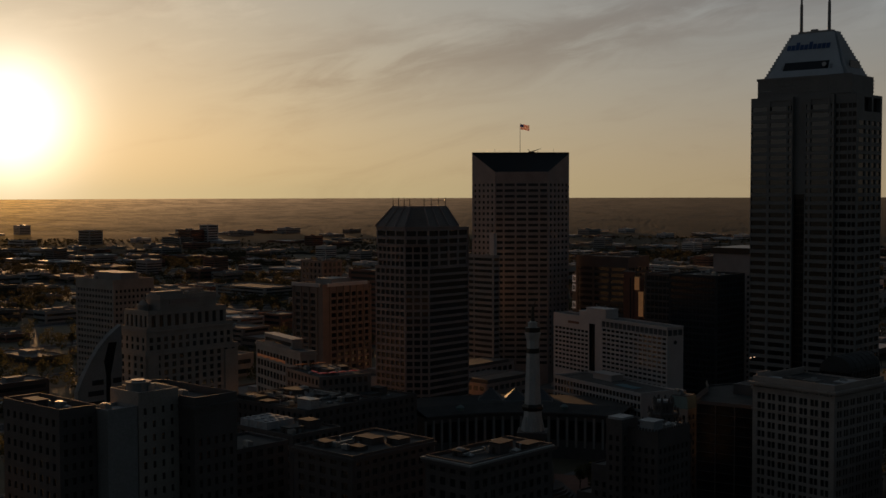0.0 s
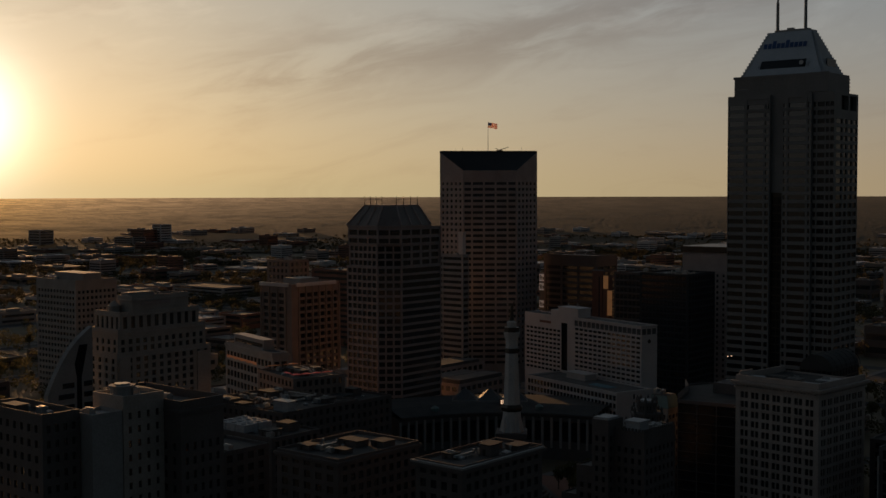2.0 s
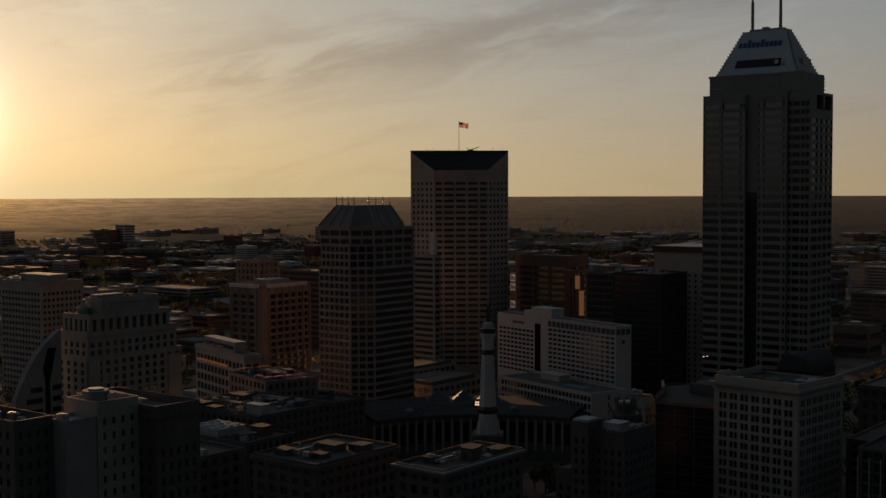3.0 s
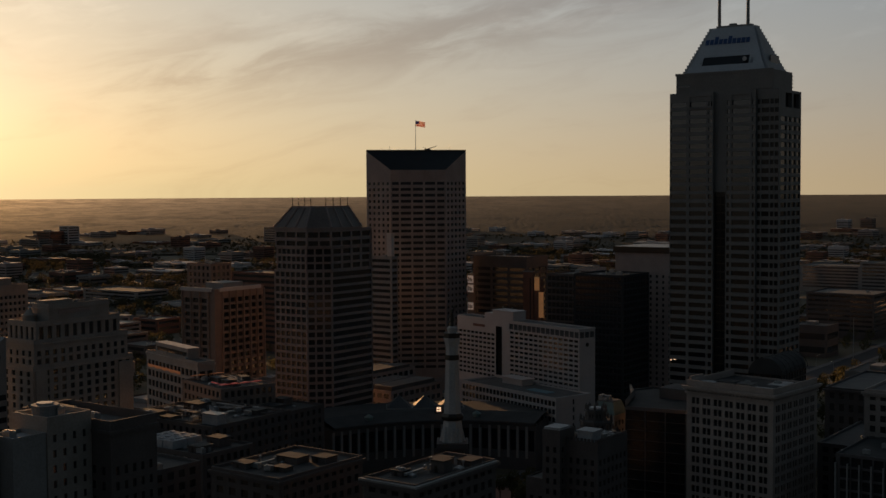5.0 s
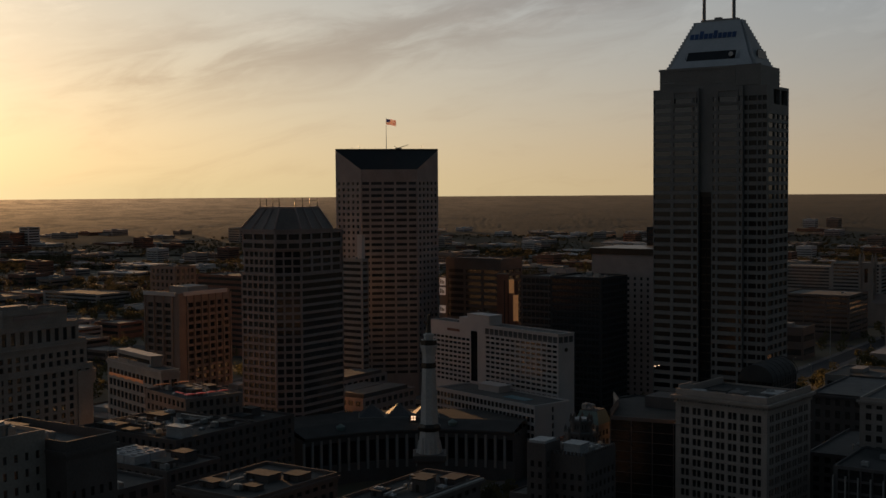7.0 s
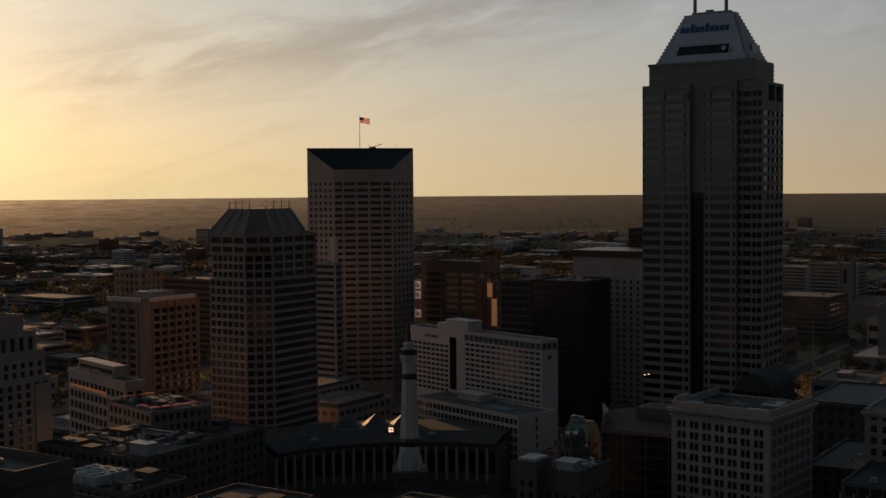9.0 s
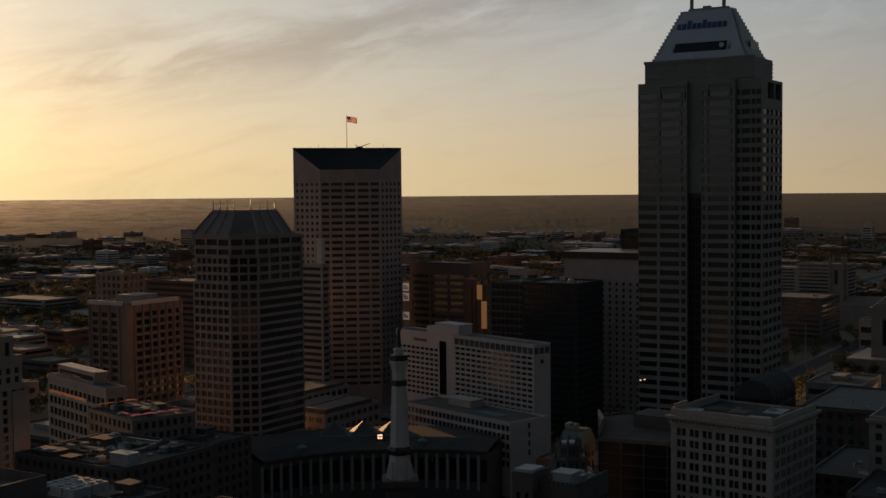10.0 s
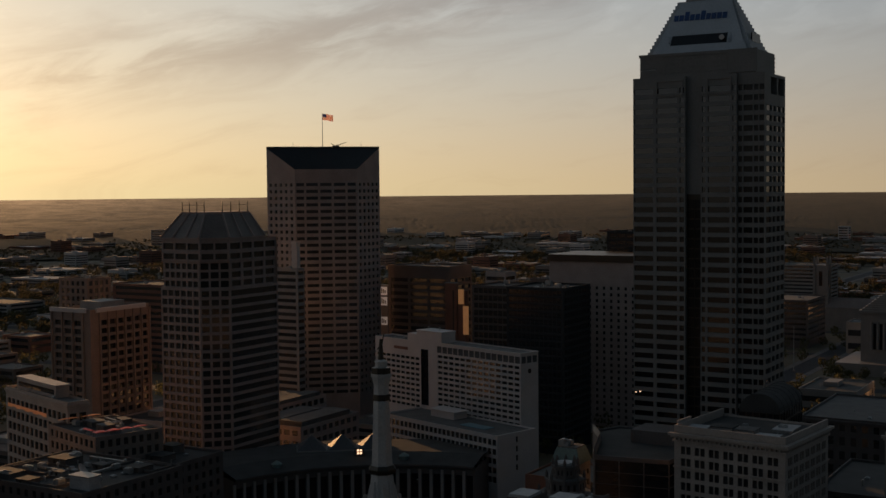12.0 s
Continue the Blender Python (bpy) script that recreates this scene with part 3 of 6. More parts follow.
# ---- the square tower with a cut corner and a flag ----
def flag_tower():
    ob = thing("skyscraper", -231.0, 230.0, 0, "limestone office tower with cut corner and sloped glass", "skyscraper")
    L, gl = M["limestone"], M["glass"]
    a, b, c, low, top = 48.6, 21.0, 24.6, 151.0, 164.0
    rows = levels(16, 32, 4.0, 1.0, 1.9)
    slim = levels(16, 32, 4.0, 0.9, 1.9)
    dl = math.hypot(a - b, c)
    facade(ob, (b, 0), (a, c), 0, low, [(0.8, 5.4), (6.6, 13.6), (14.9, 21.7), (23.0, 30.0), (31.2, dl - 0.8)], rows, L, gl, 0.7)
    facade(ob, (0, 0), (b, 0), 0, low, spread(b, 5, 0.5, 0.8), slim, L, gl, 0.7)
    facade(ob, (a, c), (a, a), 0, low, spread(a - c, 5, 0.5, 0.8), slim, L, gl, 0.7)
    part("gable", Shape().face((0, 0, low), (b, 0, low), (0, 0, top)), L, ob)
    part("gable", Shape().face((a, c, low), (a, a, low), (a, a, top)), L, ob)
    part("wall", Shape().face((a, a, 0), (0, a, 0), (0, a, top), (a, a, top)).face((0, a, 0), (0, 0, 0), (0, 0, top), (0, a, top)), L, ob)
    s = Shape()
    n = 9
    for i in range(n):
        t0, t1 = i / n, (i + 1) / n
        lo = [(b + (a - b) * t, c * t, low) for t in (t0, t1)]
        hi = [(a * t, a * t, top) for t in (t1, t0)]
        s.face(*lo, *hi)
    part("sloped_glazing", s, M["slopeglass"], ob, "dark sloped glazing under the roof")
    part("roof", Shape().face((0, 0, top), (a, a, top), (0, a, top)), M["roof"], ob)
    s = Shape()
    s.face((0, 0, top), (a, a, top), (a, a, top + 0.9), (0, 0, top + 0.9)).face((-.4, .4, top + .9), (0, 0, top + .9), (a, a, top + .9), (a - .4, a + .4, top + .9)).face((a - .4, a + .4, top), (-.4, .4, top), (-.4, .4, top + .9), (a - .4, a + .4, top + .9))
    part("roof_edge", s, M["bronze"], ob)
    for u, h in ((8, 1.2), (11.5, 2.4), (14, 1.0), (19, 1.0), (30, 1.6), (33, 1.3), (41, 2.6)):
        part("antenna", Shape().tube((u - 2, u + 2, top), (u - 2, u + 2, top + 0.9 + h), 0.12, 0.06, 5), M["bronze"], ob)
    part("maintenance_crane", Shape().box(26, 30, 31, 33, top, top + 1.6).tube((28, 32, top + 1.5), (33.5, 35.5, top + 3.6), 0.25, 0.18, 6).tube((28, 32, top + 1.2), (25.5, 30.5, top + 3.0), 0.2, 0.15, 6), M["bronze"], ob)
    # flag
    fl = thing("flag", -207.0, 254.0, 0, "flying flag with red and white stripes on a tall pole", "flag", z=top)
    part("pole", Shape().tube((0, 0, 0), (0, 0, 21.5), 0.22, 0.1, 8), M["metal"], fl)

    def wave(u, v):
        return (0.25 * math.sin(u * 1.1) + u * 0.8, u * 0.6 + 0.25 * math.sin(u * 1.3 + 1), 20.8 - v - 0.16 * u - 0.12 * math.sin(u * 1.4))

    for i in range(13):
        s = Shape()
        start = 2.6 if i < 7 else 0.0
        n = 10
        for k in range(n):
            u0, u1 = start + (6.4 - start) * k / n, start + (6.4 - start) * (k + 1) / n
            v0, v1 = 3.7 * i / 13, 3.7 * (i + 1) / 13
            s.face(wave(u0, v1), wave(u1, v1), wave(u1, v0), wave(u0, v0))
        part("stripe", s, M["flagred" if i % 2 == 0 else "flagwhite"], fl)
    s = Shape()
    for k in range(5):
        s.face(wave(2.6 * k / 5, 3.7 * 7 / 13), wave(2.6 * (k + 1) / 5, 3.7 * 7 / 13), wave(2.6 * (k + 1) / 5, 0), wave(2.6 * k / 5, 0))
    part("canton", s, M["flagblue"], fl, "dark blue canton")


flag_tower()


# ---- the tower with a ribbed hip roof ----
def hip_tower():
    ob = thing("skyscraper", -150.0, 56.0, 0, "brown stone office tower with ribbed hip roof", "skyscraper")
    R, gl = M["redstone"], M["glass"]
    w, d, ch = 30.5, 41.5, 8.5
    low, top, n = 96.0, 117.6, 23
    rows = levels(6, n, 3.9, 0.75, 2.55)
    e = 0.9
    facade(ob, (-e, -e), (w - ch, -e), 0, low, spread(w - ch + e, 6, 0.78, 0.4), rows, R, gl, 0.6)
    dl = math.hypot(ch + e, ch + e)
    facade(ob, (w - ch, -e), (w + e, ch), 0, low, spread(dl, 3, 0.76, 0.3), rows, R, gl, 0.6)
    facade(ob, (w + e, ch), (w + e, d), 0, low, spread(d - ch, 1, 0.985, 0.3), rows, R, gl, 0.6)
    part("wall", Shape().face((w + e, d, 0), (-e, d, 0), (-e, d, top), (w + e, d, top)).face((-e, d, 0), (-e, -e, 0), (-e, -e, low), (-e, d, low)), R, ob)
    part("ledge", Shape().prism([(-e, -e), (w - ch, -e), (w + e, ch), (w + e, d), (-e, d)], low, low + 0.3), R, ob)
    up = levels(low, 3, 3.9, 0.75, 2.55)
    facade(ob, (0, 0), (w - ch - 1, 0), low, 108, spread(w - ch - 1, 6, 0.76, 0.5), up, R, gl, 0.6)
    facade(ob, (w - ch - 1, 0), (w, ch + 1), low, 108, spread(math.hypot(ch + 1, ch + 1), 3, 0.8, 0.2), levels(low, 3, 3.9, 0.6, 2.8), R, M["darkglass"], 0.3, name="corner_glazing")
    facade(ob, (w, ch + 1), (w, d), low, 108, spread(d - ch - 1, 4, 0.8, 0.4), up, R, gl, 0.6)
    crown = [(108.9, 111.4), (113.2, 116.0)]
    facade(ob, (-0.4, -0.4), (w - ch, -0.4), 108, top, spread(w - ch + 0.4, 3, 0.86, 0.3), crown, R, gl, 0.6, name="crown_wall")
    facade(ob, (w - ch, -0.4), (w + 0.4, ch), 108, top, spread(math.hypot(ch + .4, ch + .4), 2, 0.86, 0.3), crown, R, gl, 0.6, name="crown_wall")
    facade(ob, (w + 0.4, ch), (w + 0.4, d), 108, top, spread(d - ch, 4, 0.86, 0.3), crown, R, gl, 0.6, name="crown_wall")
    part("soffit", Shape().face((-0.4, -0.4, 108), (-0.4, d, 108), (w + .4, d, 108), (w + .4, ch, 108), (w - ch, -0.4, 108)), R, ob)
    part("wall", Shape().face((0, d, low), (0, 0, low), (0, 0, top), (0, d, top)), R, ob)
    eave = [(-0.8, -0.8), (w - ch, -0.8), (w + 0.8, ch), (w + 0.8, d - ch), (w - ch, d + .8), (ch, d + .8), (-0.8, d - ch), ]
    peak = [(5.6, 6.0), (w - ch - 2.5, 6.0), (w - 5.5, ch + 3.0), (w - 5.5, d - ch - 3), (w - ch - 2, d - 6), (ch + 2, d - 6), (5.6, d - ch - 3)]
    part("eave", Shape().prism(eave, top, top + 0.8), R, ob)
    part("roof", Shape().prism(eave, top + 0.8, 128.6, peak), M["slate"], ob, "grey hip roof panels")
    for i in range(len(eave)):
        j = (i + 1) % len(eave)
        for t in ((0.0, 0.33, 0.67) if i in (0, 2, 6) else (0.0,)):
            p = Vector((*eave[i], top + 0.9)).lerp(Vector((*eave[j], top + 0.9)), t)
            q = Vector((*peak[i], 128.8)).lerp(Vector((*peak[j], 128.8)), t)
            part("roof_rib", Shape().tube(p, q, 0.6, 0.5, 5), R, ob)
    part("roof_deck", Shape().prism(peak, 128.4, 129.6), R, ob)
    for i in range(4):
        for q in ((6.0 + i * 4.3, 6.4), (w - 5.9, ch + 3.3 + i * 5.8)):
            part("antenna", Shape().tube((*q, 129.5), (*q, 134.2), 0.26, 0.16, 5), M["bronze"], ob)
    part("roof_rail", Shape().tube((6, 6.4, 132.6), (19, 6.4, 132.6), 0.08).tube((w - 5.9, ch + 3.3, 132.6), (w - 5.9, ch + 20.7, 132.6), 0.08), M["bronze"], ob)
    for k in range(3):
        part("sign_bar", Shape().box(-0.8, 0.8, -0.1, 0.1, -0.7, 0.7), M["red"], ob, "dim red sign shape", pose(w - 2.6, ch + 12.5 + k * 2.1, 122.4, -35, 0, 90))


hip_tower()


# ---- the white slab hotel on its podium ----
def slab_hotel():
    ob = thing("hotel", -101.0, 165.6, -17, "white concrete slab hotel with rows of windows", "hotel")
    W, gl = M["white"], M["glass"]
    d, zt = 11.4, 64.2
    rows = levels(30.6, 11, 2.6, 0.75, 1.35)
    facade(ob, (-12.5, 0), (22.8, 0), 0, 63.6, spread(35.3, 9, 0.84, 1.0), rows[:-1], W, gl, 0.5)
    facade(ob, (28.2, 0), (34, 0), 0, 63.6, [], [], W, gl)
    part("slot", Shape().face((22.8, 0.8, 33), (28.2, 0.8, 33), (28.2, 0.8, 60.6), (22.8, 0.8, 60.6)).face((22.8, 0, 33), (22.8, 0.8, 33), (22.8, 0.8, 60.6), (22.8, 0, 60.6)).face((28.2, 0.8, 33), (28.2, 0, 33), (28.2, 0, 60.6), (28.2, 0.8, 60.6)), M["darkglass"], ob, "dark vertical glazed slot")
    facade(ob, (22.8, 0), (28.2, 0), 0, 33, [], [], W, gl)
    facade(ob, (22.8, 0), (28.2, 0), 60.6, 63.6, [], [], W, gl)
    facade(ob, (34, 0), (91, 0), 0, 59.2, spread(57, 14, 0.84, 0.6), rows, W, gl, 0.5)
    facade(ob, (34, 0), (91, 0), 59.2, zt, spread(57, 15, 0.9, 0.3), [(59.8, 63.0)], W, M["skylight"], 0.4, name="penthouse_wall")
    facade(ob, (91, 0), (91, d), 0, 59.2, [], [], W, gl, name="end_wall")
    facade(ob, (91, 0), (91, d), 59.2, zt, spread(d, 3, 0.86, 0.3), [(59.8, 63.0)], W, M["skylight"], 0.4, name="penthouse_wall")
    part("wall", Shape().face((91, d, 0), (-12.5, d, 0), (-12.5, d, 63.6), (91, d, 63.6)).face((-12.5, d, 0), (-12.5, 0, 0), (-12.5, 0, 63.6), (-12.5, d, 63.6)).face((34, d, 63.6), (34, 0, 63.6), (34, 0, zt), (34, d, zt)), W, ob)
    parapet_roof(ob, [(34, -0.3), (91.3, -0.3), (91.3, d), (34, d)], zt, 0.6, W, M["roof"])
    parapet_roof(ob, [(-12.5, 0), (33.6, 0), (33.6, d), (-12.5, d)], 63.6, 0.7, W, M["roof"])
    part("lift_tower", Shape().box(11.5, 19.0, 1.2, 9, 63.6, 67.4), W, ob)
    part("lift_tower", Shape().box(19.0, 37, 0.8, 10, 63.6, 69.3), W, ob)
    part("roof_coping", Shape().box(18.7, 37.3, 0.5, 10.3, 69.3, 69.7), W, ob)
    part("emblem", Shape().prism(circle(1.1, 16), 0, 0.2), M["bronze"], ob, "dark round emblem", pose(91.05, 5.6, 56.2, 90, 0, 90))
    part("sign_bar", Shape().box(2.5, 13.0, -0.25, 0, 59.2, 60.6), M["brick"], ob, "dim red sign shape")
    for u in (3, 6, 10, 22, 30):
        roof_unit("vent_pipe", -101.0 + u * 0.956 + 6 * 0.292, 165.6 - u * 0.292 + 6 * 0.956, 63.65 if u < 11 else 69.7, 0, 0.8)
    pd = thing("podium", -79.5, 125.3, -17, "white concrete hotel podium with square windows", "building")
    rows = levels(1.2, 8, 4.0, 0.7, 2.6)
    facade(pd, (0, 0), (76, 0), 0, 33.6, spread(76, 26, 0.82, 0.5), rows[3:], W, gl, 0.5)
    facade(pd, (76, 0), (76, 24), 0, 33.6, spread(24, 1, 0.06, 0.3), rows[4:], W, gl, 0.5)
    part("wall", Shape().face((76, 24, 0), (0, 24, 0), (0, 24, 33.6), (76, 24, 33.6)).face((0, 24, 0), (0, 0, 0), (0, 0, 33.6), (0, 24, 33.6)), W, pd)
    parapet_roof(pd, [(0, 0), (76, 0), (76, 24), (0, 24)], 33.6, 0.8, W, M["roof"])
    part("pool_cover", Shape().box(44, 60, 8, 14, 33.6, 33.9), M["pool"], pd, "pale blue pool cover")
    part("roof_room", Shape().box(18, 34, 14, 22, 33.6, 36.8).box(17, 35, 13.2, 22.6, 36.8, 37.2), W, pd)


slab_hotel()


# ---- the monument ----
def monument():
    ob = thing("monument", 2.5, 1.7, 35, "pale limestone column monument with bronze figure on top", "monument")
    S, B = M["monument"], M["bronze"]
    sq = lambda r: [(-r, -r), (r, -r), (r, r), (-r, r)]
    oct8 = lambda r: circle(r * 1.08, 8, start=math.pi / 8)
    # steps, terrace and pedestal: same limestone, coloured dark for the shade down there
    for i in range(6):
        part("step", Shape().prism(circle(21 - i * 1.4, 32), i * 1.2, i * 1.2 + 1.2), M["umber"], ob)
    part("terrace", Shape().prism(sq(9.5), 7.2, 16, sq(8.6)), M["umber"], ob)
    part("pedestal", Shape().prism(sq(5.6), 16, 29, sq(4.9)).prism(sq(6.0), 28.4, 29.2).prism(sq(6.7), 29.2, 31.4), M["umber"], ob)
    part("sculpture_base", Shape().prism(oct8(4.4), 31.4, 36, oct8(4.2)).prism(oct8(4.2), 36, 40.4, oct8(3.7)), S, ob)
    for k in range(8):
        t = k * math.pi / 4
        part("carved_figure", Shape().tube((4.4 * math.cos(t), 4.4 * math.sin(t), 31.4), (3.9 * math.cos(t), 3.9 * math.sin(t), 36.5 + (k % 2) * 1.6), 1.1, 0.5, 7), S, ob)
    part("astragal", Shape().prism(oct8(3.9), 40.4, 41.4, oct8(4.6)).prism(oct8(4.6), 41.4, 42.2, oct8(4.6)).prism(oct8(4.6), 42.2, 43.4, oct8(3.7)), B, ob, "dark bronze band")
    part("shaft", Shape().prism(oct8(3.6), 43.0, 66.0, oct8(2.7)), S, ob)
    for z in (49, 55, 61):
        for t in (-2.7, -1.8):
            part("slit", Shape().box(-0.2, 0.2, -0.12, 0.12, 0, 1.3), M["darkglass"], ob, "", Matrix.Rotation(t, 4, "Z") @ Matrix.Translation((3.38 - (z - 43) * 0.041 + 0.05, 0, z)) @ Matrix.Rotation(math.pi / 2, 4, "Z"))
    part("astragal", Shape().prism(oct8(2.75), 66.0, 66.4, oct8(3.0)).prism(oct8(3.0), 66.4, 68.2, oct8(2.8)), B, ob, "dark bronze band")
    part("neck", Shape().prism(oct8(2.6), 68.2, 71.5, oct8(2.6)), S, ob)
    part("capital", Shape().prism(oct8(2.6), 71.5, 72.4, oct8(2.85)).prism(oct8(2.85), 72.4, 74.4, oct8(3.35)).prism(oct8(3.5), 74.4, 75.4, oct8(3.5)), S, ob)
    part("balcony", Shape().prism(oct8(3.3), 75.4, 77.4, oct8(3.2)), B, ob, "dark balcony rail")
    part("lantern", Shape().prism(circle(1.95, 12), 77.4, 79.2).prism(circle(2.2, 12), 79.2, 79.7).prism(circle(1.6, 12), 79.7, 80.2, circle(1.2, 12)), S, ob)
    part("figure", Shape().prism(circle(1.1, 10), 80.2, 82, circle(0.8, 10)).prism(circle(0.9, 10), 82, 86, circle(0.55, 10)).tube((0, 0, 86), (0, 0, 87.4), 0.6, 0.35, 8).tube((0.3, 0, 85.5), (1.1, 0, 89.0), 0.3, 0.2, 6).tube((-0.3, 0, 85.0), (-1.2, 0, 83.6), 0.25, 0.18, 6), B, ob, "plain dark bronze shape")


monument()


# ---- the crescent facing the monument ----
def crescent():
    ob = thing("crescent_building", 2.5, 1.7, 0, "low dark stone crescent with tall pillared windows", "building")
    S = M["darkstone"]
    r0, r1, h = 88.0, 124.0, 23.0
    n, a0, a1 = 22, radians(166), radians(98)
    P = lambda r, t: (r * math.cos(t), r * math.sin(t))
    for i in range(n):
        ta, tb = a0 + (a1 - a0) * i / n, a0 + (a1 - a0) * (i + 1) / n
        p, q = P(r0, ta), P(r0, tb)
        L = math.dist(p, q)
        facade(ob, p, q, 0, h, [(0.9, L - 0.9)], [(9.5, 19.8)], S, M["darkglass"], 0.9)
        part("pillar", Shape().prism([P(r0 - 0.5, ta - 0.007), P(r0 - 0.5, ta + 0.007), P(r0 + 0.1, ta + 0.007), P(r0 + 0.1, ta - 0.007)], 6.0, 21.6), M["concrete"], ob)
    s = Shape()
    for i in range(n):
        ta, tb = a0 + (a1 - a0) * i / n, a0 + (a1 - a0) * (i + 1) / n
        s.face((*P(r0 - 1.2, ta), h), (*P(r0 - 1.2, tb), h), (*P(r0 - 1.2, tb), h + 0.9), (*P(r0 - 1.2, ta), h + 0.9))
        s.face((*P(r0 - 1.2, tb), h), (*P(r0 - 1.2, ta), h), (*P(r0, ta), h - 0.5), (*P(r0, tb), h - 0.5))
    part("eave", s, S, ob)
    roof = Shape()
    for i in range(n):
        ta, tb = a0 + (a1 - a0) * i / n, a0 + (a1 - a0) * (i + 1) / n
        roof.face((*P(r0 - 1.2, ta), h + .9), (*P(r0 - 1.2, tb), h + .9), (*P(r0 + 10, tb), h + 4), (*P(r0 + 10, ta), h + 4))
        roof.face((*P(r0 + 10, ta), h + 4), (*P(r0 + 10, tb), h + 4), (*P(r1, tb), h + 4), (*P(r1, ta), h + 4))
    part("roof", roof, M["tar"], ob)
    end = Shape()
    for t in (a0, a1):
        end.face((*P(r0, t), 0), (*P(r1, t), 0), (*P(r1, t), h + 4), (*P(r0, t), h))
    for i in range(n):
        ta, tb = a0 + (a1 - a0) * i / n, a0 + (a1 - a0) * (i + 1) / n
        end.face((*P(r1, tb), 0), (*P(r1, ta), 0), (*P(r1, ta), h + 4), (*P(r1, tb), h + 4))
    part("wall", end, S, ob)
    for t in (152, 118):
        x, y = P(r0 + 4, radians(t))
        part("cupola", Shape().prism(circle(2.0, 8, x, y), h + 1, h + 3.4).prism(circle(2.4, 8, x, y), h + 3.4, h + 4.8, circle(0.2, 8, x, y)), M["copper"], ob, "small copper cupola")
    for x, y in ((-81, 72), (-70.5, 80), (-60, 88)):
        tent = thing("skylight", x, y, 38, "pale glass pyramid skylight on a dark roof", "skylight", "roof skylights", z=h + 4)
        c = [(-6.2, -6.2), (6.2, -6.2), (6.2, 6.2), (-6.2, 6.2)]
        part("curb", Shape().prism([(px * 1.05, py * 1.05) for px, py in c], 0, 0.6), M["concrete"], tent)
        for k in range(4):
            p, q = c[k], c[(k + 1) % 4]
            part("pane", Shape().face((*p, 0.6), (*q, 0.6), (0, 0, 6.4)), M["skylight"], tent)
    x, y = P(r0 + 6, radians(129.6))
    hut = thing("roof_hut", x + 2.5, y + 1.7, 39.6, "small rooftop room with four lit panes", "roof hut", z=h + 2.4)
    part("shell", Shape().box(-2, 2, 0, 3, 0, 4.2), S, hut)
    for k in range(4):
        part("lit_window", Shape().box(-1.1 + (k % 2) * 1.2, -0.2 + (k % 2) * 1.2, -0.1, 0, 1.6 + (k // 2) * 1.2, 2.4 + (k // 2) * 1.2), M["lit"], hut, "small lit window")


crescent()


# ---- buildings round the circle and in the foreground ----
def cornice_block():
    ob = block("office_block", "cream terracotta office block with paired windows and cornice", 105.4, 140.9, 8.0, 43.6, 63.0, "cream", floors=1, bays=(1, 1), fill=(0.02, 0.02), cap=0.6, cornice=0, units=0, roof="tar")
    for o in list(ob.children):
        if o.name.startswith(("wall", "window")) and o.name != "wall.keep":
            bpy.data.objects.remove(o)
    ob.matrix_basis = pose(106.4, 8.6, 0, 0, 0, -6)
    w, d, h = 35.5, 35.6, 63.0
    C, gl = M["cream"], M["glass"]

    def pairs(length, n):
        got = []
        bay = (length - 3.0) / n
        for i in range(n):
            c = 1.5 + bay * (i + 0.5)
            got += [(c - 1.65, c - 0.18), (c + 0.18, c + 1.65)]
        return got

    rows = levels(4, 15, 3.72, 0.7, 2.5)
    facade(ob, (0, 0), (w, 0), 0, h, pairs(w, 7), rows, C, gl, 0.5)
    facade(ob, (w, 0), (w, d), 0, h, pairs(d, 7), rows, C, gl, 0.5)
    part("wall", Shape().face((w, d, 0), (0, d, 0), (0, d, h), (w, d, h)).face((0, d, 0), (0, 0, 0), (0, 0, h), (0, d, h)), C, ob)
    for z0, z1, o in ((60.6, 61.3, 0.5), (62.0, 62.6, 0.9), (62.6, 63.4, 1.5), (52.6, 53.0, 0.35)):
        part("cornice", Shape().box(-o, w + o, -o, 0.02, z0, z1).box(w - 0.02, w + o, 0.02, d + o, z0, z1), C, ob)
    for i in range(24):
        u = 0.6 + i * 1.45
        part("bracket", Shape().box(u, u + 0.45, -1.1, 0, 61.3, 62.0), C, ob)
        part("bracket", Shape().box(w, w + 1.1, u, u + 0.45, 61.3, 62.0), C, ob)
    part("parapet_top", Shape().box(0, w, 0, 0.6, 63.4, 65.6).box(w - 0.6, w, 0.6, d, 63.4, 65.6).box(0, 0.6, 0.6, d, 63.4, 65.6), C, ob)
    part("side_gable", Shape().prism([(-0.6, 3), (0, 3), (0, 12), (-0.6, 12)], 60, 66.5), M["cream"], ob)
    pen = [(3, 9, 6, 12, 0.9, "pale"), (10, 17, 8, 14, 1.6, "tar"), (18, 24, 7, 13, 1.5, "roof"), (25, 32, 4, 9, 0.7, "pale"), (27, 33, 16, 26, 0.7, "pale")]
    for x0, x1, y0, y1, hh, m in pen:
        t = thing("roof_hut", 105.4 + x0, 8 + y0, 0, "low rooftop hut on a flat roof", "roof hut", z=63.05)
        part("shell", Shape().box(0, x1 - x0, 0, y1 - y0, 0, hh), M["concrete"], t)
        part("cover", Shape().box(-0.2, x1 - x0 + 0.2, -0.2, y1 - y0 + 0.2, hh, hh + 0.25), M[m], t)
    clutter(108, 136, 12, 38, 63.05, 6, "metal")


cornice_block()


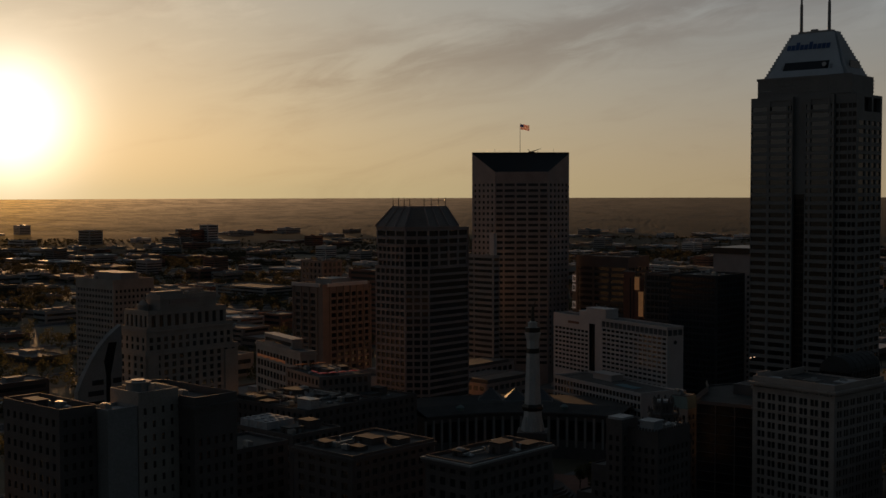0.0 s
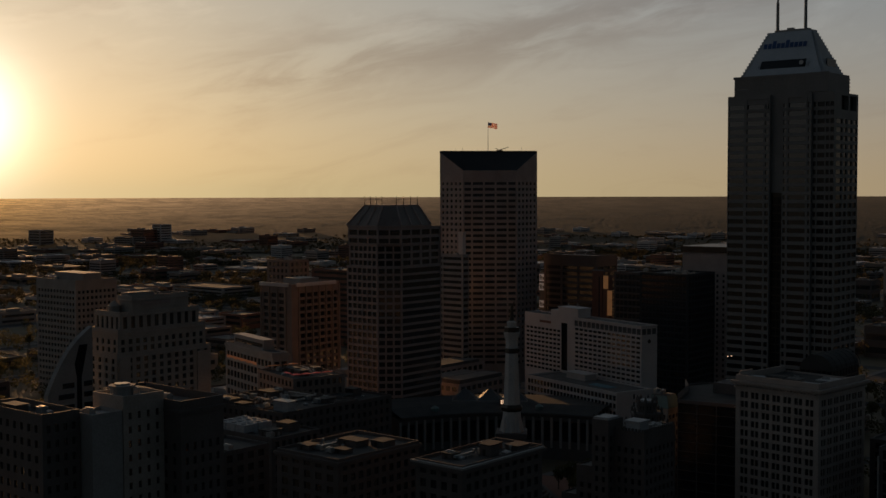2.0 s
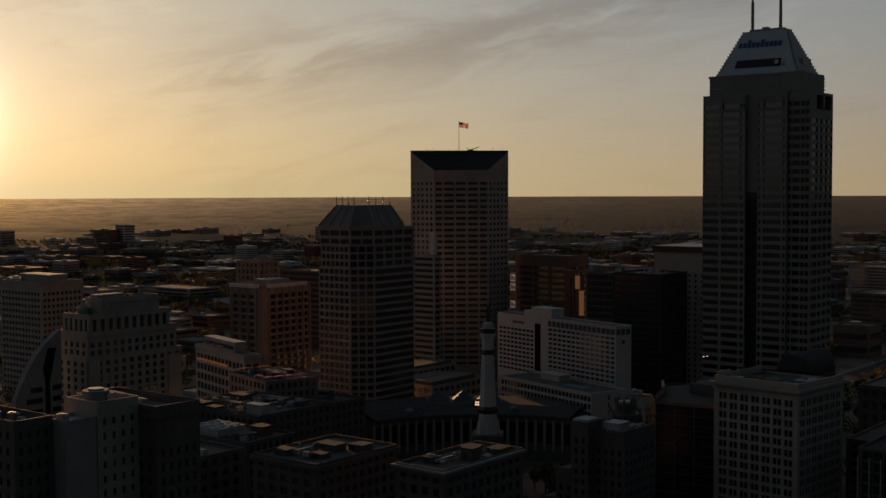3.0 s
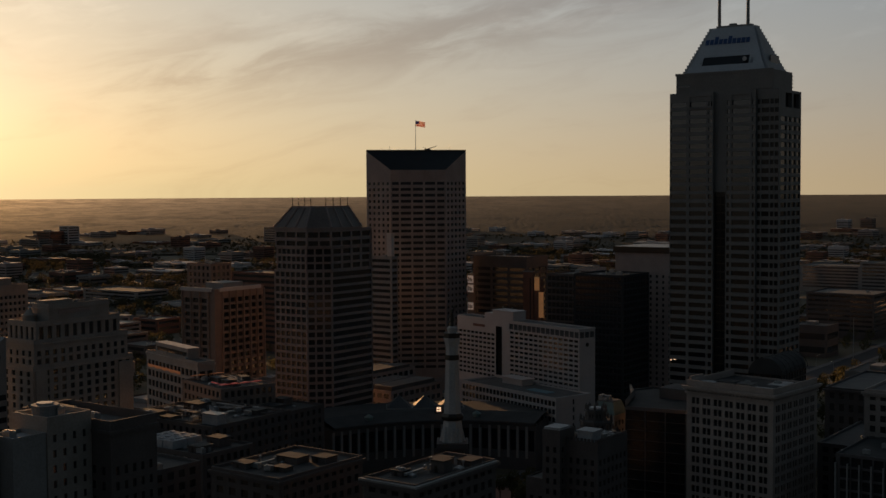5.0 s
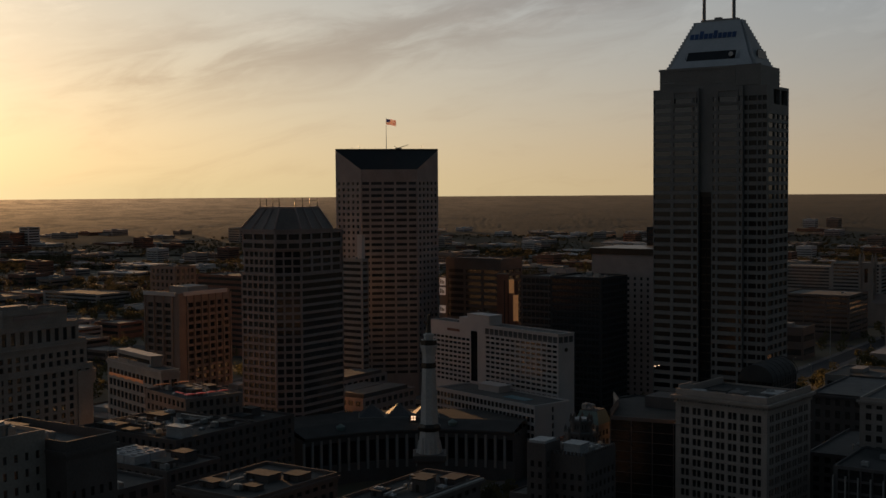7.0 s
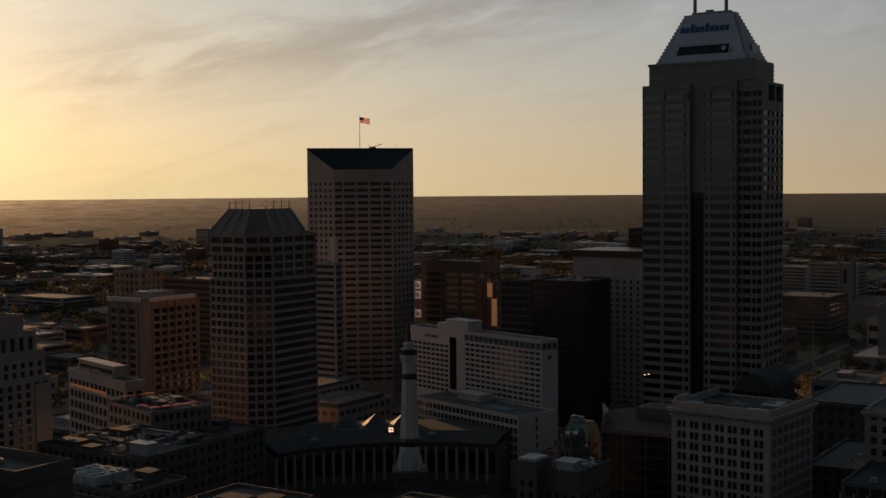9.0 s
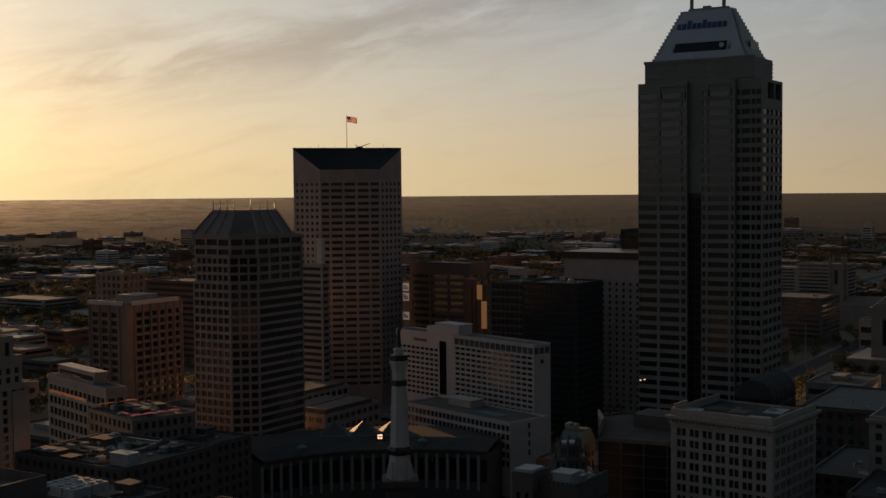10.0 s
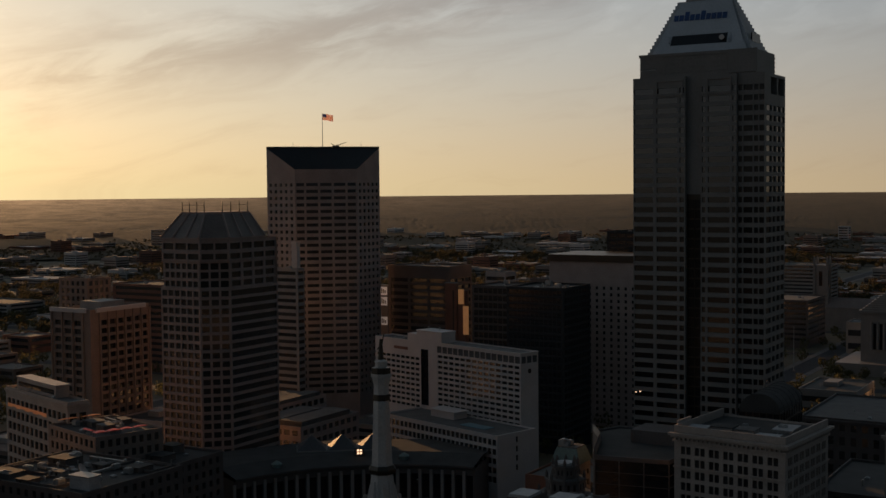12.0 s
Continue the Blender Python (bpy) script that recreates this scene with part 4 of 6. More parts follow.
def vaulted_annex():
    ob = thing("annex", 112.5, 54, 0, "dark glazed annex under a ribbed barrel roof", "building")
    w, d, h = 14.0, 28.0, 63.0
    facade(ob, (0, 0), (w, 0), 0, h, spread(w, 6, 0.9, 0.2), levels(4, 15, 4.0, 0.2, 3.5), M["bronze"], M["darkglass"], 0.2, name="curtain_wall")
    facade(ob, (w, 0), (w, d), 0, h, spread(d, 9, 0.9, 0.2), levels(4, 15, 4.0, 0.2, 3.5), M["bronze"], M["darkglass"], 0.2, name="curtain_wall")
    part("wall", Shape().face((w, d, 0), (0, d, 0), (0, d, h), (w, d, h)).face((0, d, 0), (0, 0, 0), (0, 0, h), (0, d, h)), M["bronze"], ob)
    n = 10
    arc = [(w / 2 - w / 2 * math.cos(math.pi * i / n), h + 6.5 * math.sin(math.pi * i / n)) for i in range(n + 1)]
    s = Shape()
    for (xa, za), (xb, zb) in zip(arc, arc[1:]):
        s.face((xa, 0, za), (xb, 0, zb), (xb, d, zb), (xa, d, za))
    s.face(*[(x, 0, z) for x, z in arc]).face(*[(x, d, z) for x, z in reversed(arc)])
    part("vault", s, M["tar"], ob)
    for k in range(7):
        r = Shape()
        for (xa, za), (xb, zb) in zip(arc, arc[1:]):
            r.tube((xa, 0.3 + k * 4.9, za), (xb, 0.3 + k * 4.9, zb), 0.15, 0.15, 5)
        part("rib", r, M["tar"], ob)


vaulted_annex()


def curved_glass():
    ob = thing("office_block", 0, 0, 0, "dark glass office block with curved roof screen", "building")
    h = 50.0
    ring = [(74.5, 20.0), (99.0, 24.0), (101.0, 70.0), (62.0, 70.0), (57.0, 58.0), (66.0, 44.0)]
    for i in (0, 1):
        p, q = ring[i], ring[i + 1]
        L = math.dist(p, q)
        facade(ob, p, q, 0, h, spread(L, 3 if i == 0 else 5, 0.955, 0.1), levels(1.3, 12, 4.0, 0.1, 3.85), M["darkstone"], M["blackglass"], 0.3, name="curtain_wall")
    s = Shape()
    for i in range(2, len(ring)):
        p, q = ring[i], ring[(i + 1) % len(ring)]
        s.face((*p, 0), (*q, 0), (*q, h), (*p, h))
    part("wall", s, M["darkstone"], ob)
    parapet_roof(ob, ring, h, 0.7, M["darkstone"], M["tar"])
    s = Shape()
    for i in range(4, 6):
        p, q = Vector((*ring[i], 0)), Vector((*ring[(i + 1) % 6], 0))
        for k in range(4):
            a, b = p.lerp(q, k / 4), p.lerp(q, (k + 1) / 4)
            s.face((a.x, a.y, h + .7), (b.x, b.y, h + .7), (b.x, b.y, h + 4.0 - i * 0.2), (a.x, a.y, h + 4.0 - i * 0.2))
            n = (b - a).cross(Vector((0, 0, 1))).normalized() * 0.4
            s.face((b.x - n.x, b.y - n.y, h + .7), (a.x - n.x, a.y - n.y, h + .7), (a.x - n.x, a.y - n.y, h + 4.0 - i * .2), (b.x - n.x, b.y - n.y, h + 4.0 - i * .2))
    part("roof_screen", s, M["concrete"], ob, "pale curved roof screen")
    part("plant_room", Shape().box(76, 92, 48, 62, h, h + 4.5), M["darkstone"], ob)


curved_glass()


def green_house():
    ob = thing("office_block", 53.5, 31.5, 0, "small stone block with green copper attic", "building")
    facade(ob, (0, 0), (10, 0), 0, 44, spread(10, 3, 0.5, 0.5), levels(4, 10, 3.8, 0.9, 2.1), M["buff"], M["glass"])
    facade(ob, (10, 0), (10, 10), 0, 44, spread(10, 3, 0.5, 0.5), levels(4, 10, 3.8, 0.9, 2.1), M["buff"], M["glass"])
    part("wall", Shape().face((10, 10, 0), (0, 10, 0), (0, 10, 44), (10, 10, 44)).face((0, 10, 0), (0, 0, 0), (0, 0, 44), (0, 10, 44)), M["buff"], ob)
    part("attic", Shape().prism([(-.4, -.4), (10.4, -.4), (10.4, 10.4), (-.4, 10.4)], 44, 49, [(1.2, 1.2), (8.8, 1.2), (8.8, 8.8), (1.2, 8.8)]), M["copper"], ob, "green copper attic")
    part("roof", Shape().box(1.4, 8.6, 1.4, 8.6, 49, 49.4), M["roof"], ob)
    clutter(55.5, 61, 33.5, 39, 49.4, 4)


green_house()


def stepped_tower():
    ob = thing("office_block", 84, -56, 0, "stepped brown stone block with pale rooftop boxes", "building")
    st = [(5, 17.5, 4, 26, 0, 50.5), (-2, 5, 0, 10, 0, 54), (-2, 5, 10, 28, 0, 46), (-10, -2, 2, 28, 0, 36), (-18, -10, 4, 26, 0, 24)]
    for x0, x1, y0, y1, z0, z1 in st:
        n = max(1, int((z1 - z0) / 3.7) - 1)
        rows = levels(z0 + 1.5, n, 3.7, 0.8, 2.0)
        facade(ob, (x0, y0), (x1, y0), z0, z1, spread(x1 - x0, max(2, int((x1 - x0) / 3)), 0.45, 0.6), rows, M["umber"], M["glass"], 0.5)
        facade(ob, (x1, y0), (x1, y1), z0, z1, spread(y1 - y0, max(2, int((y1 - y0) / 3)), 0.45, 0.6), rows, M["umber"], M["glass"], 0.5)
        part("wall", Shape().face((x1, y1, z0), (x0, y1, z0), (x0, y1, z1), (x1, y1, z1)).face((x0, y1, z0), (x0, y0, z0), (x0, y0, z1), (x0, y1, z1)), M["umber"], ob)
        parapet_roof(ob, [(x0, y0), (x1, y0), (x1, y1), (x0, y1)], z1, 0.6, M["umber"], M["roof"])
    part("penthouse", Shape().box(8.5, 14.5, 6, 12, 50.5, 54.0).box(8.1, 14.9, 5.6, 12.4, 54.0, 54.5), M["pale"], ob, "pale rooftop box")
    part("penthouse", Shape().box(-1.6, 4.6, 0.5, 8, 54, 55.4), M["pale"], ob, "pale rooftop box")
    clutter(91, 100, -42, -32, 50.52, 7)
    for k in range(9):
        part("merlon", Shape().box(5.2 + k * 1.4, 5.9 + k * 1.4, 3.9, 4.5, 51.1, 52.1), M["umber"], ob)
    for k in range(14):
        part("merlon", Shape().box(16.9, 17.6, 5.0 + k * 1.5, 5.8 + k * 1.5, 51.1, 52.1), M["umber"], ob)


stepped_tower()


def turret_tower():
    ob = thing("office_block", 80.0, -14.0, 0, "dark stone tower stepping up to an octagonal turret", "building")
    S = M["umber"]
    tiers = [(11.0, 0, 41.0), (8.4, 41.0, 46.5), (6.0, 46.5, 51.0), (4.0, 51.0, 55.0)]
    for r, z0, z1 in tiers:
        ring = circle(r, 8, start=math.pi / 8)
        for k in range(8):
            p, q = ring[k], ring[(k + 1) % 8]
            n = 3 if r > 8 else 2
            rows = levels(z0 + 1.0, 10, 4.0, 0.8, 2.4) if z0 == 0 else [(z0 + 1.2, z1 - 1.3)]
            facade(ob, p, q, z0, z1, spread(math.dist(p, q), n, 0.42, 0.4), rows, S, M["glass"], 0.4)
        part("cornice", Shape().prism(circle(r + 0.4, 8, start=math.pi / 8), z1 - 0.7, z1), S, ob)
        part("roof", Shape().prism(circle(r - 0.1, 8, start=math.pi / 8), z1, z1 + 0.15), M["roof"], ob)
        for x, y in circle(r - 0.3, 8, start=math.pi / 8):
            part("pinnacle", Shape().box(x - .35, x + .35, y - .35, y + .35, z1, z1 + 1.4).prism([(x - .35, y - .35), (x + .35, y - .35), (x + .35, y + .35), (x - .35, y + .35)], z1 + 1.4, z1 + 2.4, [(x - .04, y - .04), (x + .04, y - .04), (x + .04, y + .04), (x - .04, y + .04)]), S, ob)
    part("cap", Shape().prism(circle(2.8, 8), 55.0, 55.8), M["pale"], ob, "pale flat cap")


turret_tower()

FRONT = "blocks near the flight path"
block("office_block", "dark stone block with white cornice edge", 79.8, 98.2, -150.6, -110.0, 55.0, "umber", floors=12, bays=(4, 10), cornice=1.1, roof="tar", units=7, group=FRONT)
nb = [o for o in scene.objects if o.get("label") == "dark stone block with white cornice edge"][0]
part("coping", Shape().box(-1.2, 19.6, -1.2, 0.3, 55.0, 55.6).box(18.1, 19.6, 0.3, 40.6, 55.0, 55.6), M["concrete"], nb, "pale stone coping")
block("office_block", "dark brick block with stone corner pier", 14.4, 44.0, -148.0, -108.0, 49.0, "umber", floors=11, bays=(5, 10), cornice=0.8, roof="tar", units=6, group=FRONT)
block("warehouse", "low dark building with a tarred flat roof", -36.0, -12.0, -165.0, -128.0, 44.0, "darkstone", floors=9, bays=(5, 7), roof="tar", units=2)
for i in range(3):
    for j in range(2):
        t = thing("roof_tank", -60.5 + i * 5.8, -106.5 + j * 7.6, 0, "white boxy rooftop cooling tank with lids", "cooling tank", "rooftop cooling tanks", z=41.02)
        part("tank", Shape().box(-2.7, 2.7, -3.6, 3.6, 0.4, 3.4, 0.15), M["pale"], t)
        for k in (-1.6, 1.6):
            part("lid", Shape().prism(circle(1.1, 12, 0, k), 3.4, 3.9), M["pale"], t)
block("apartment_block", "brown brick block with sunken flat roof", 8.0, 46.0, -213.0, -197.5, 75.4, "umber", floors=15, bays=(9, 5), fill=(0.4, 0.55), roof="roof", cap=2.6, cornice=0.5, units=3, top=9)
block("apartment_block", "buff brick block with small scattered windows", 24.0, 38.5, -227.0, -213.2, 79.4, "buff", floors=18, bays=(4, 4), fill=(0.34, 0.5), roof="roof", units=1, top=3)
block("lift_shaft", "plain blank pale concrete slab tower", 28.0, 38.2, -237.0, -227.2, 75.6, "concrete", floors=1, bays=(1, 1), fill=(0.02, 0.01), roof="pale", units=1, category="tower")
tk = thing("roof_tank", 31, -222, 0, "squat round concrete tank on a roof", "water tank", z=79.42)
part("tank", Shape().prism(circle(3.4, 18), 0, 2.6).prism(circle(3.7, 18), 2.6, 3.0), M["concrete"], tk)
part("cover", Shape().prism(circle(2.2, 14), 3.0, 3.5), M["metal"], tk)
block("office_block", "dark block with pale coping round its roof", 2.0, 33.0, -249.0, -237.4, 75.4, "umber", floors=17, bays=(8, 4), fill=(0.45, 0.5), roof="tar", cap=2.4, units=5)
block("office_block", "low dark block with lit coping", -40.0, 12.0, -290.0, -262.0, 52.0, "darkstone", floors=12, bays=(12, 6), roof="roof", units=6)


# ---- south-west of the circle ----
def terraced_hotel():
    ob = thing("hotel", -150, -128, 0, "buff stone hotel stepping up to a flat top", "hotel")
    B, gl = M["buff"], M["glass"]
    st = [(0, 26, 13.5, 65, 0, 66), (3, 25.5, 14.5, 62.5, 66, 76.5), (6, 25, 16, 59, 76.5, 84), (13, 24, 23, 54, 84, 90.5)]
    for i, (x0, x1, y0, y1, z0, z1) in enumerate(st):
        n = int((z1 - z0 - 1) / 3.4)
        rows = levels(z0 + 0.6, n, 3.4, 0.6, 2.2) if i < 2 else [(77.4, 82.6)] if i == 2 else []
        facade(ob, (x1, y0), (x1, y1), z0, z1, spread(y1 - y0, int((y1 - y0) / 4.0), 0.5, 0.6), rows, B, gl, 0.5)
        facade(ob, (x0, y0), (x1, y0), z0, z1, spread(x1 - x0, 5, 0.42, 0.6), rows, B, gl, 0.5)
        part("wall", Shape().face((x1, y1, z0), (x0, y1, z0), (x0, y1, z1), (x1, y1, z1)).face((x0, y1, z0), (x0, y0, z0), (x0, y0, z1), (x0, y1, z1)), B, ob)
        parapet_roof(ob, [(x0, y0), (x1, y0), (x1, y1), (x0, y1)], z1, 0.9, B, M["roof"])
        part("string_course", Shape().box(x1, x1 + 0.4, y0, y1, z1 - 1.4, z1 - 0.7).box(x0, x1 + 0.4, y0 - 0.4, y0, z1 - 1.4, z1 - 0.7), B, ob)
    part("pier", Shape().box(26, 26.7, 14.5, 20, 0, 65), B, ob)
    part("pier", Shape().box(26, 26.5, 57, 63, 0, 64), B, ob)
    part("sign_bar", Shape().box(24, 24.3, 28, 44, 87.0, 88.8), M["redstone"], ob, "dim row of sign letters as one bar")
    part("lift_room", Shape().box(14.5, 20, 24, 38, 90.5, 92.6), B, ob)
    part("cupola", Shape().prism(circle(2.6, 14, 15, 20), 84, 86.5).prism(circle(2.9, 14, 15, 20), 86.5, 87.0).prism(circle(2.4, 14, 15, 20), 87.0, 89.4, circle(0.3, 14, 15, 20)), B, ob)
    clutter(-135, -128, -105, -84, 90.52, 3)


terraced_hotel()


def blade_building():
    ob = thing("office_block", -160, -144.7, 0, "pale blade-shaped building with a curved edge and banded windows", "building")
    edge = [(0.0, 52.0), (3.0, 58.5), (6.5, 64.5), (10.5, 70.0), (15.0, 74.5), (19.0, 77.5), (22.0, 79.5)]
    s = Shape()
    for x, flip in ((30, False), (27, True)):
        ring = [(x, 0, 0), (x, 22, 0)] + [(x, y, z) for y, z in reversed(edge)]
        s.face(*(reversed(ring) if flip else ring))
    for (ya, za), (yb, zb) in zip(edge, edge[1:]):
        s.face((27, ya, za), (30, ya, za), (30, yb, zb), (27, yb, zb))
    s.face((27, 0, 0), (30, 0, 0), (30, 0, 52), (27, 0, 52)).face((30, 22, 0), (27, 22, 0), (27, 22, 79.5), (30, 22, 79.5))
    part("wall", s, M["concrete"], ob)
    for k in range(11):
        z = 8 + k * 4.6
        part("window_band", Shape().box(30, 30.15, 3 + max(0, k - 8) * 2.0, 12.6, z, z + 2.2), M["glass"], ob)
        part("window_band", Shape().box(30, 30.15, 17.4, 21.5, z, z + 2.2), M["glass"], ob)
    # slot that widens near its head
    part("glazed_slot", Shape().prism([(0, 13.6), (0.2, 13.6), (0.2, 16.4), (0, 16.4)], 3, 58, [(0, 14.0), (0.2, 14.0), (0.2, 16.2), (0, 16.2)]).prism([(0, 14.0), (0.2, 14.0), (0.2, 16.2), (0, 16.2)], 58, 64, [(0, 13.0), (0.2, 13.0), (0.2, 17.6), (0, 17.6)]).prism([(0, 13.0), (0.2, 13.0), (0.2, 17.6), (0, 17.6)], 64, 72, [(0, 15.4), (0.2, 15.4), (0.2, 19.4), (0, 19.4)]), M["darkglass"], ob, "dark glazed slot", pose(30, 0, 0))


blade_building()
block("office_block", "large tan office block with deep square windows", -420.0, -374.0, 30.0, 62.0, 78.0, "buff", floors=17, bays=(12, 9), fill=(0.6, 0.5), depth=0.8, roof="roof", top=5, cap=1.2, units=5)
ob = thing("roof_hut", -412, 40, 0, "long flat rooftop plant room", "roof hut", z=78.05)
part("shell", Shape().box(0, 32, 0, 14, 0, 4.5), M["concrete"], ob)
part("cover", Shape().box(-.5, 32.5, -.5, 14.5, 4.5, 5), M["pale"], ob)
block("department_store", "white stone building with large grid windows", -198.0, -138.0, 8.0, 17.0, 54.2, "cream", floors=9, bays=(13, 2), fill=(0.76, 0.66), depth=0.5, roof="roof", units=3, cornice=0.5, top=3, turn=-17)
ob = thing("roof_hut", -193.0, 10.0, -17, "white stepped attic storey on a roof", "roof hut", z=54.22)
part("shell", Shape().box(0, 38, 0, 6, 0, 5), M["cream"], ob)
part("cover", Shape().box(-.4, 38.4, -.4, 6.4, 5, 5.4), M["pale"], ob)
part("window_band", Shape().box(1.5, 36.5, -0.1, 0, 1.4, 3.4), M["glass"], ob)
block("office_block", "low block with self-glowing red awnings along its roof", -144.5, -105.5, -16.0, 12.5, 46.5, "brown", floors=9, bays=(9, 8), roof="tar", units=8, cap=0.8, turn=-16)


def on_red_roof(u, v):
    a = radians(-16)
    return -144.5 + u * math.cos(a) - v * math.sin(a), -16.0 + u * math.sin(a) + v * math.cos(a)


# added awnings: red and orange light over the roof is put into canopy glow
for u, v, w, d, mat, words in ((34.5, 1.0, 3.2, 5.0, "redglow", "red-lit awning on thin posts over a roof terrace"), (35, 6.4, 2.8, 4.6, "redglow", "red-lit awning on thin posts over a roof terrace"),
                               (35.5, 11.4, 2.2, 5.0, "redglow", "red-lit awning on thin posts over a roof terrace"), (35.8, 17.0, 1.8, 5.6, "redglow", "red-lit awning on thin posts over a roof terrace"),
                               (26, 1.5, 6.5, 1.6, "redglow", "red-lit awning on thin posts over a roof terrace"), (1.5, 3, 1.4, 9.0, "ember", "orange-lit awning on thin posts over a roof terrace"),
                               (1.5, 13.5, 1.2, 8.0, "ember", "orange-lit awning on thin posts over a roof terrace")):
    ob = thing("awning", *on_red_roof(u, v), -16, words, "awning", "roof terrace awnings", z=46.52)
    part("canopy", Shape().prism([(0, 0), (w, 0), (w, d), (0, d)], 2.2, 2.55, [(.2, d * .4), (w - .2, d * .4), (w - .2, d * .6), (.2, d * .6)]), M[mat], ob)
    for px, py in ((.1, .1), (w - .1, .1), (w - .1, d - .1), (.1, d - .1)):
        part("post", Shape().tube((px, py, 0), (px, py, 2.2), 0.06), M["metal"], ob)
block("office_block", "long low block under crowded flat roofs", -112.0, -57.0, -80.0, -34.0, 43.0, "umber", floors=9, bays=(14, 11), fill=(0.45, 0.55), roof="tar", units=14, cap=1.0)
block("office_block", "brown corner block with regular windows", -112.0, -84.0, -33.0, 18.0, 35.4, "umber", floors=7, bays=(7, 12), fill=(0.45, 0.55), roof="tar", units=6)
block("office_block", "low stone block beside a street", -66.0, -28.0, -112.0, -86.0, 41.0, "umber", floors=8, bays=(9, 7), roof="tar", units=9)
for i in range(3):
    clutter(-104 + i * 14, -94 + i * 14, -74, -42, 43.05, 5, "pale" if i == 1 else "metal")
for x, y, w, d, h, wall, cover in ((-108, -76, 12, 7, 1.6, "umber", "tar"), (-90, -78, 6, 5, 1.4, "umber", "tar"), (-104, -52, 9, 8, 2.0, "umber", "tar"), (-84, -50, 5, 4, 1.4, "umber", "roof"),
                                   (-70, -48, 6, 7, 1.6, "umber", "tar"), (-88, -64, 4, 3, 1.2, "concrete", "roof")):
    roof_hut(x, y, 43.05, w, d, h, wall, cover)
for x, y, w, d in ((-109, -66, 20, 12), (-78, -46, 18, 10), (-86, -77, 14, 10)):
    low_wall(x, y, 43.05, w, d, 0, "umber")
for x, y, n, a in ((-100, -60, 15, 0), (-76, -58, 10, 90), (-96, -40, 18, 0), (-66, -72, 9, 90)):
    duct(x, y, 43.05, n, a)
for x, y, w, d, h in ((-108, -28, 9, 7, 3.0), (-100, -8, 8, 8, 2.4), (-106, 6, 7, 6, 3.2)):
    roof_hut(x, y, 35.45, w, d, h, "umber", "tar")
for x, y, w, d, h in ((-134, -8, 8, 6, 1.8), (-126, 2, 6, 4, 1.6), (-120, -14, 6, 5, 2.4)):
    roof_hut(x, y, 46.55, w, d, h, "umber", "roof", -16)
duct(-134, 4, 46.55, 14, -16)
for x, y, w, d, h in ((83, -142, 4, 4, 1.4), (90, -132, 4.4, 4.4, 3.4), (84, -124, 5, 5, 1.8), (91, -120, 5, 6, 1.4)):
    roof_hut(x, y, 55.05, w, d, h, "umber", "tar")
for x, y, w, d, h in ((18, -142, 6, 5, 1.6), (24, -128, 9, 6, 2.0), (34, -122, 6, 6, 1.8), (32, -138, 5, 4, 1.2)):
    roof_hut(x, y, 49.05, w, d, h, "umber", "tar")
duct(24, -140, 49.05, 12, 90)
duct(88, -142, 55.05, 10, 90)
for x, y, w, d, h in ((-43, -96, 7, 6, 3.2), (-40, -108, 6, 7, 2.2)):
    roof_hut(x, y, 41.05, w, d, h, "umber", "tar")
roof_hut(8, -246, 75.45, 7, 4, 2.2, "umber", "roof")
roof_hut(12, -209, 75.45, 7, 6, 2.2, "umber", "tar")
dsh = thing("satellite_dish", -72, -66, 0, "large white satellite dish on a rooftop stand", "satellite dish", z=43.05)
ring = [(r, z) for r, z in ((0.1, 0.0), (1.0, 0.12), (1.9, 0.45), (2.7, 0.95))]
s = Shape()
for (ra, za), (rb, zb) in zip(ring, ring[1:]):
    for k in range(18):
        t0, t1 = 2 * math.pi * k / 18, 2 * math.pi * (k + 1) / 18
        s.face((ra * math.cos(t0), ra * math.sin(t0), za), (rb * math.cos(t0), rb * math.sin(t0), zb), (rb * math.cos(t1), rb * math.sin(t1), zb), (ra * math.cos(t1), ra * math.sin(t1), za))
part("reflector", s, M["pale"], dsh, "white dish", pose(0, 0, 3.4, 55, 0, 120))
part("stand", Shape().tube((0, 0, 0), (0, 0, 3.4), 0.25).tube((-1, -1, 0), (0, 0, 2.5), 0.12).tube((1, -1, 0), (0, 0, 2.5), 0.12), M["metal"], dsh)
ob = thing("roof_hut", -69, -74, 0, "white rooftop plant box", "roof hut", z=43.05)
part("shell", Shape().box(0, 9, 0, 5, 0, 4.2, 0.1), M["pale"], ob)
part("cover", Shape().box(-.3, 9.3, -.3, 5.3, 4.2, 4.5), M["metal"], ob)


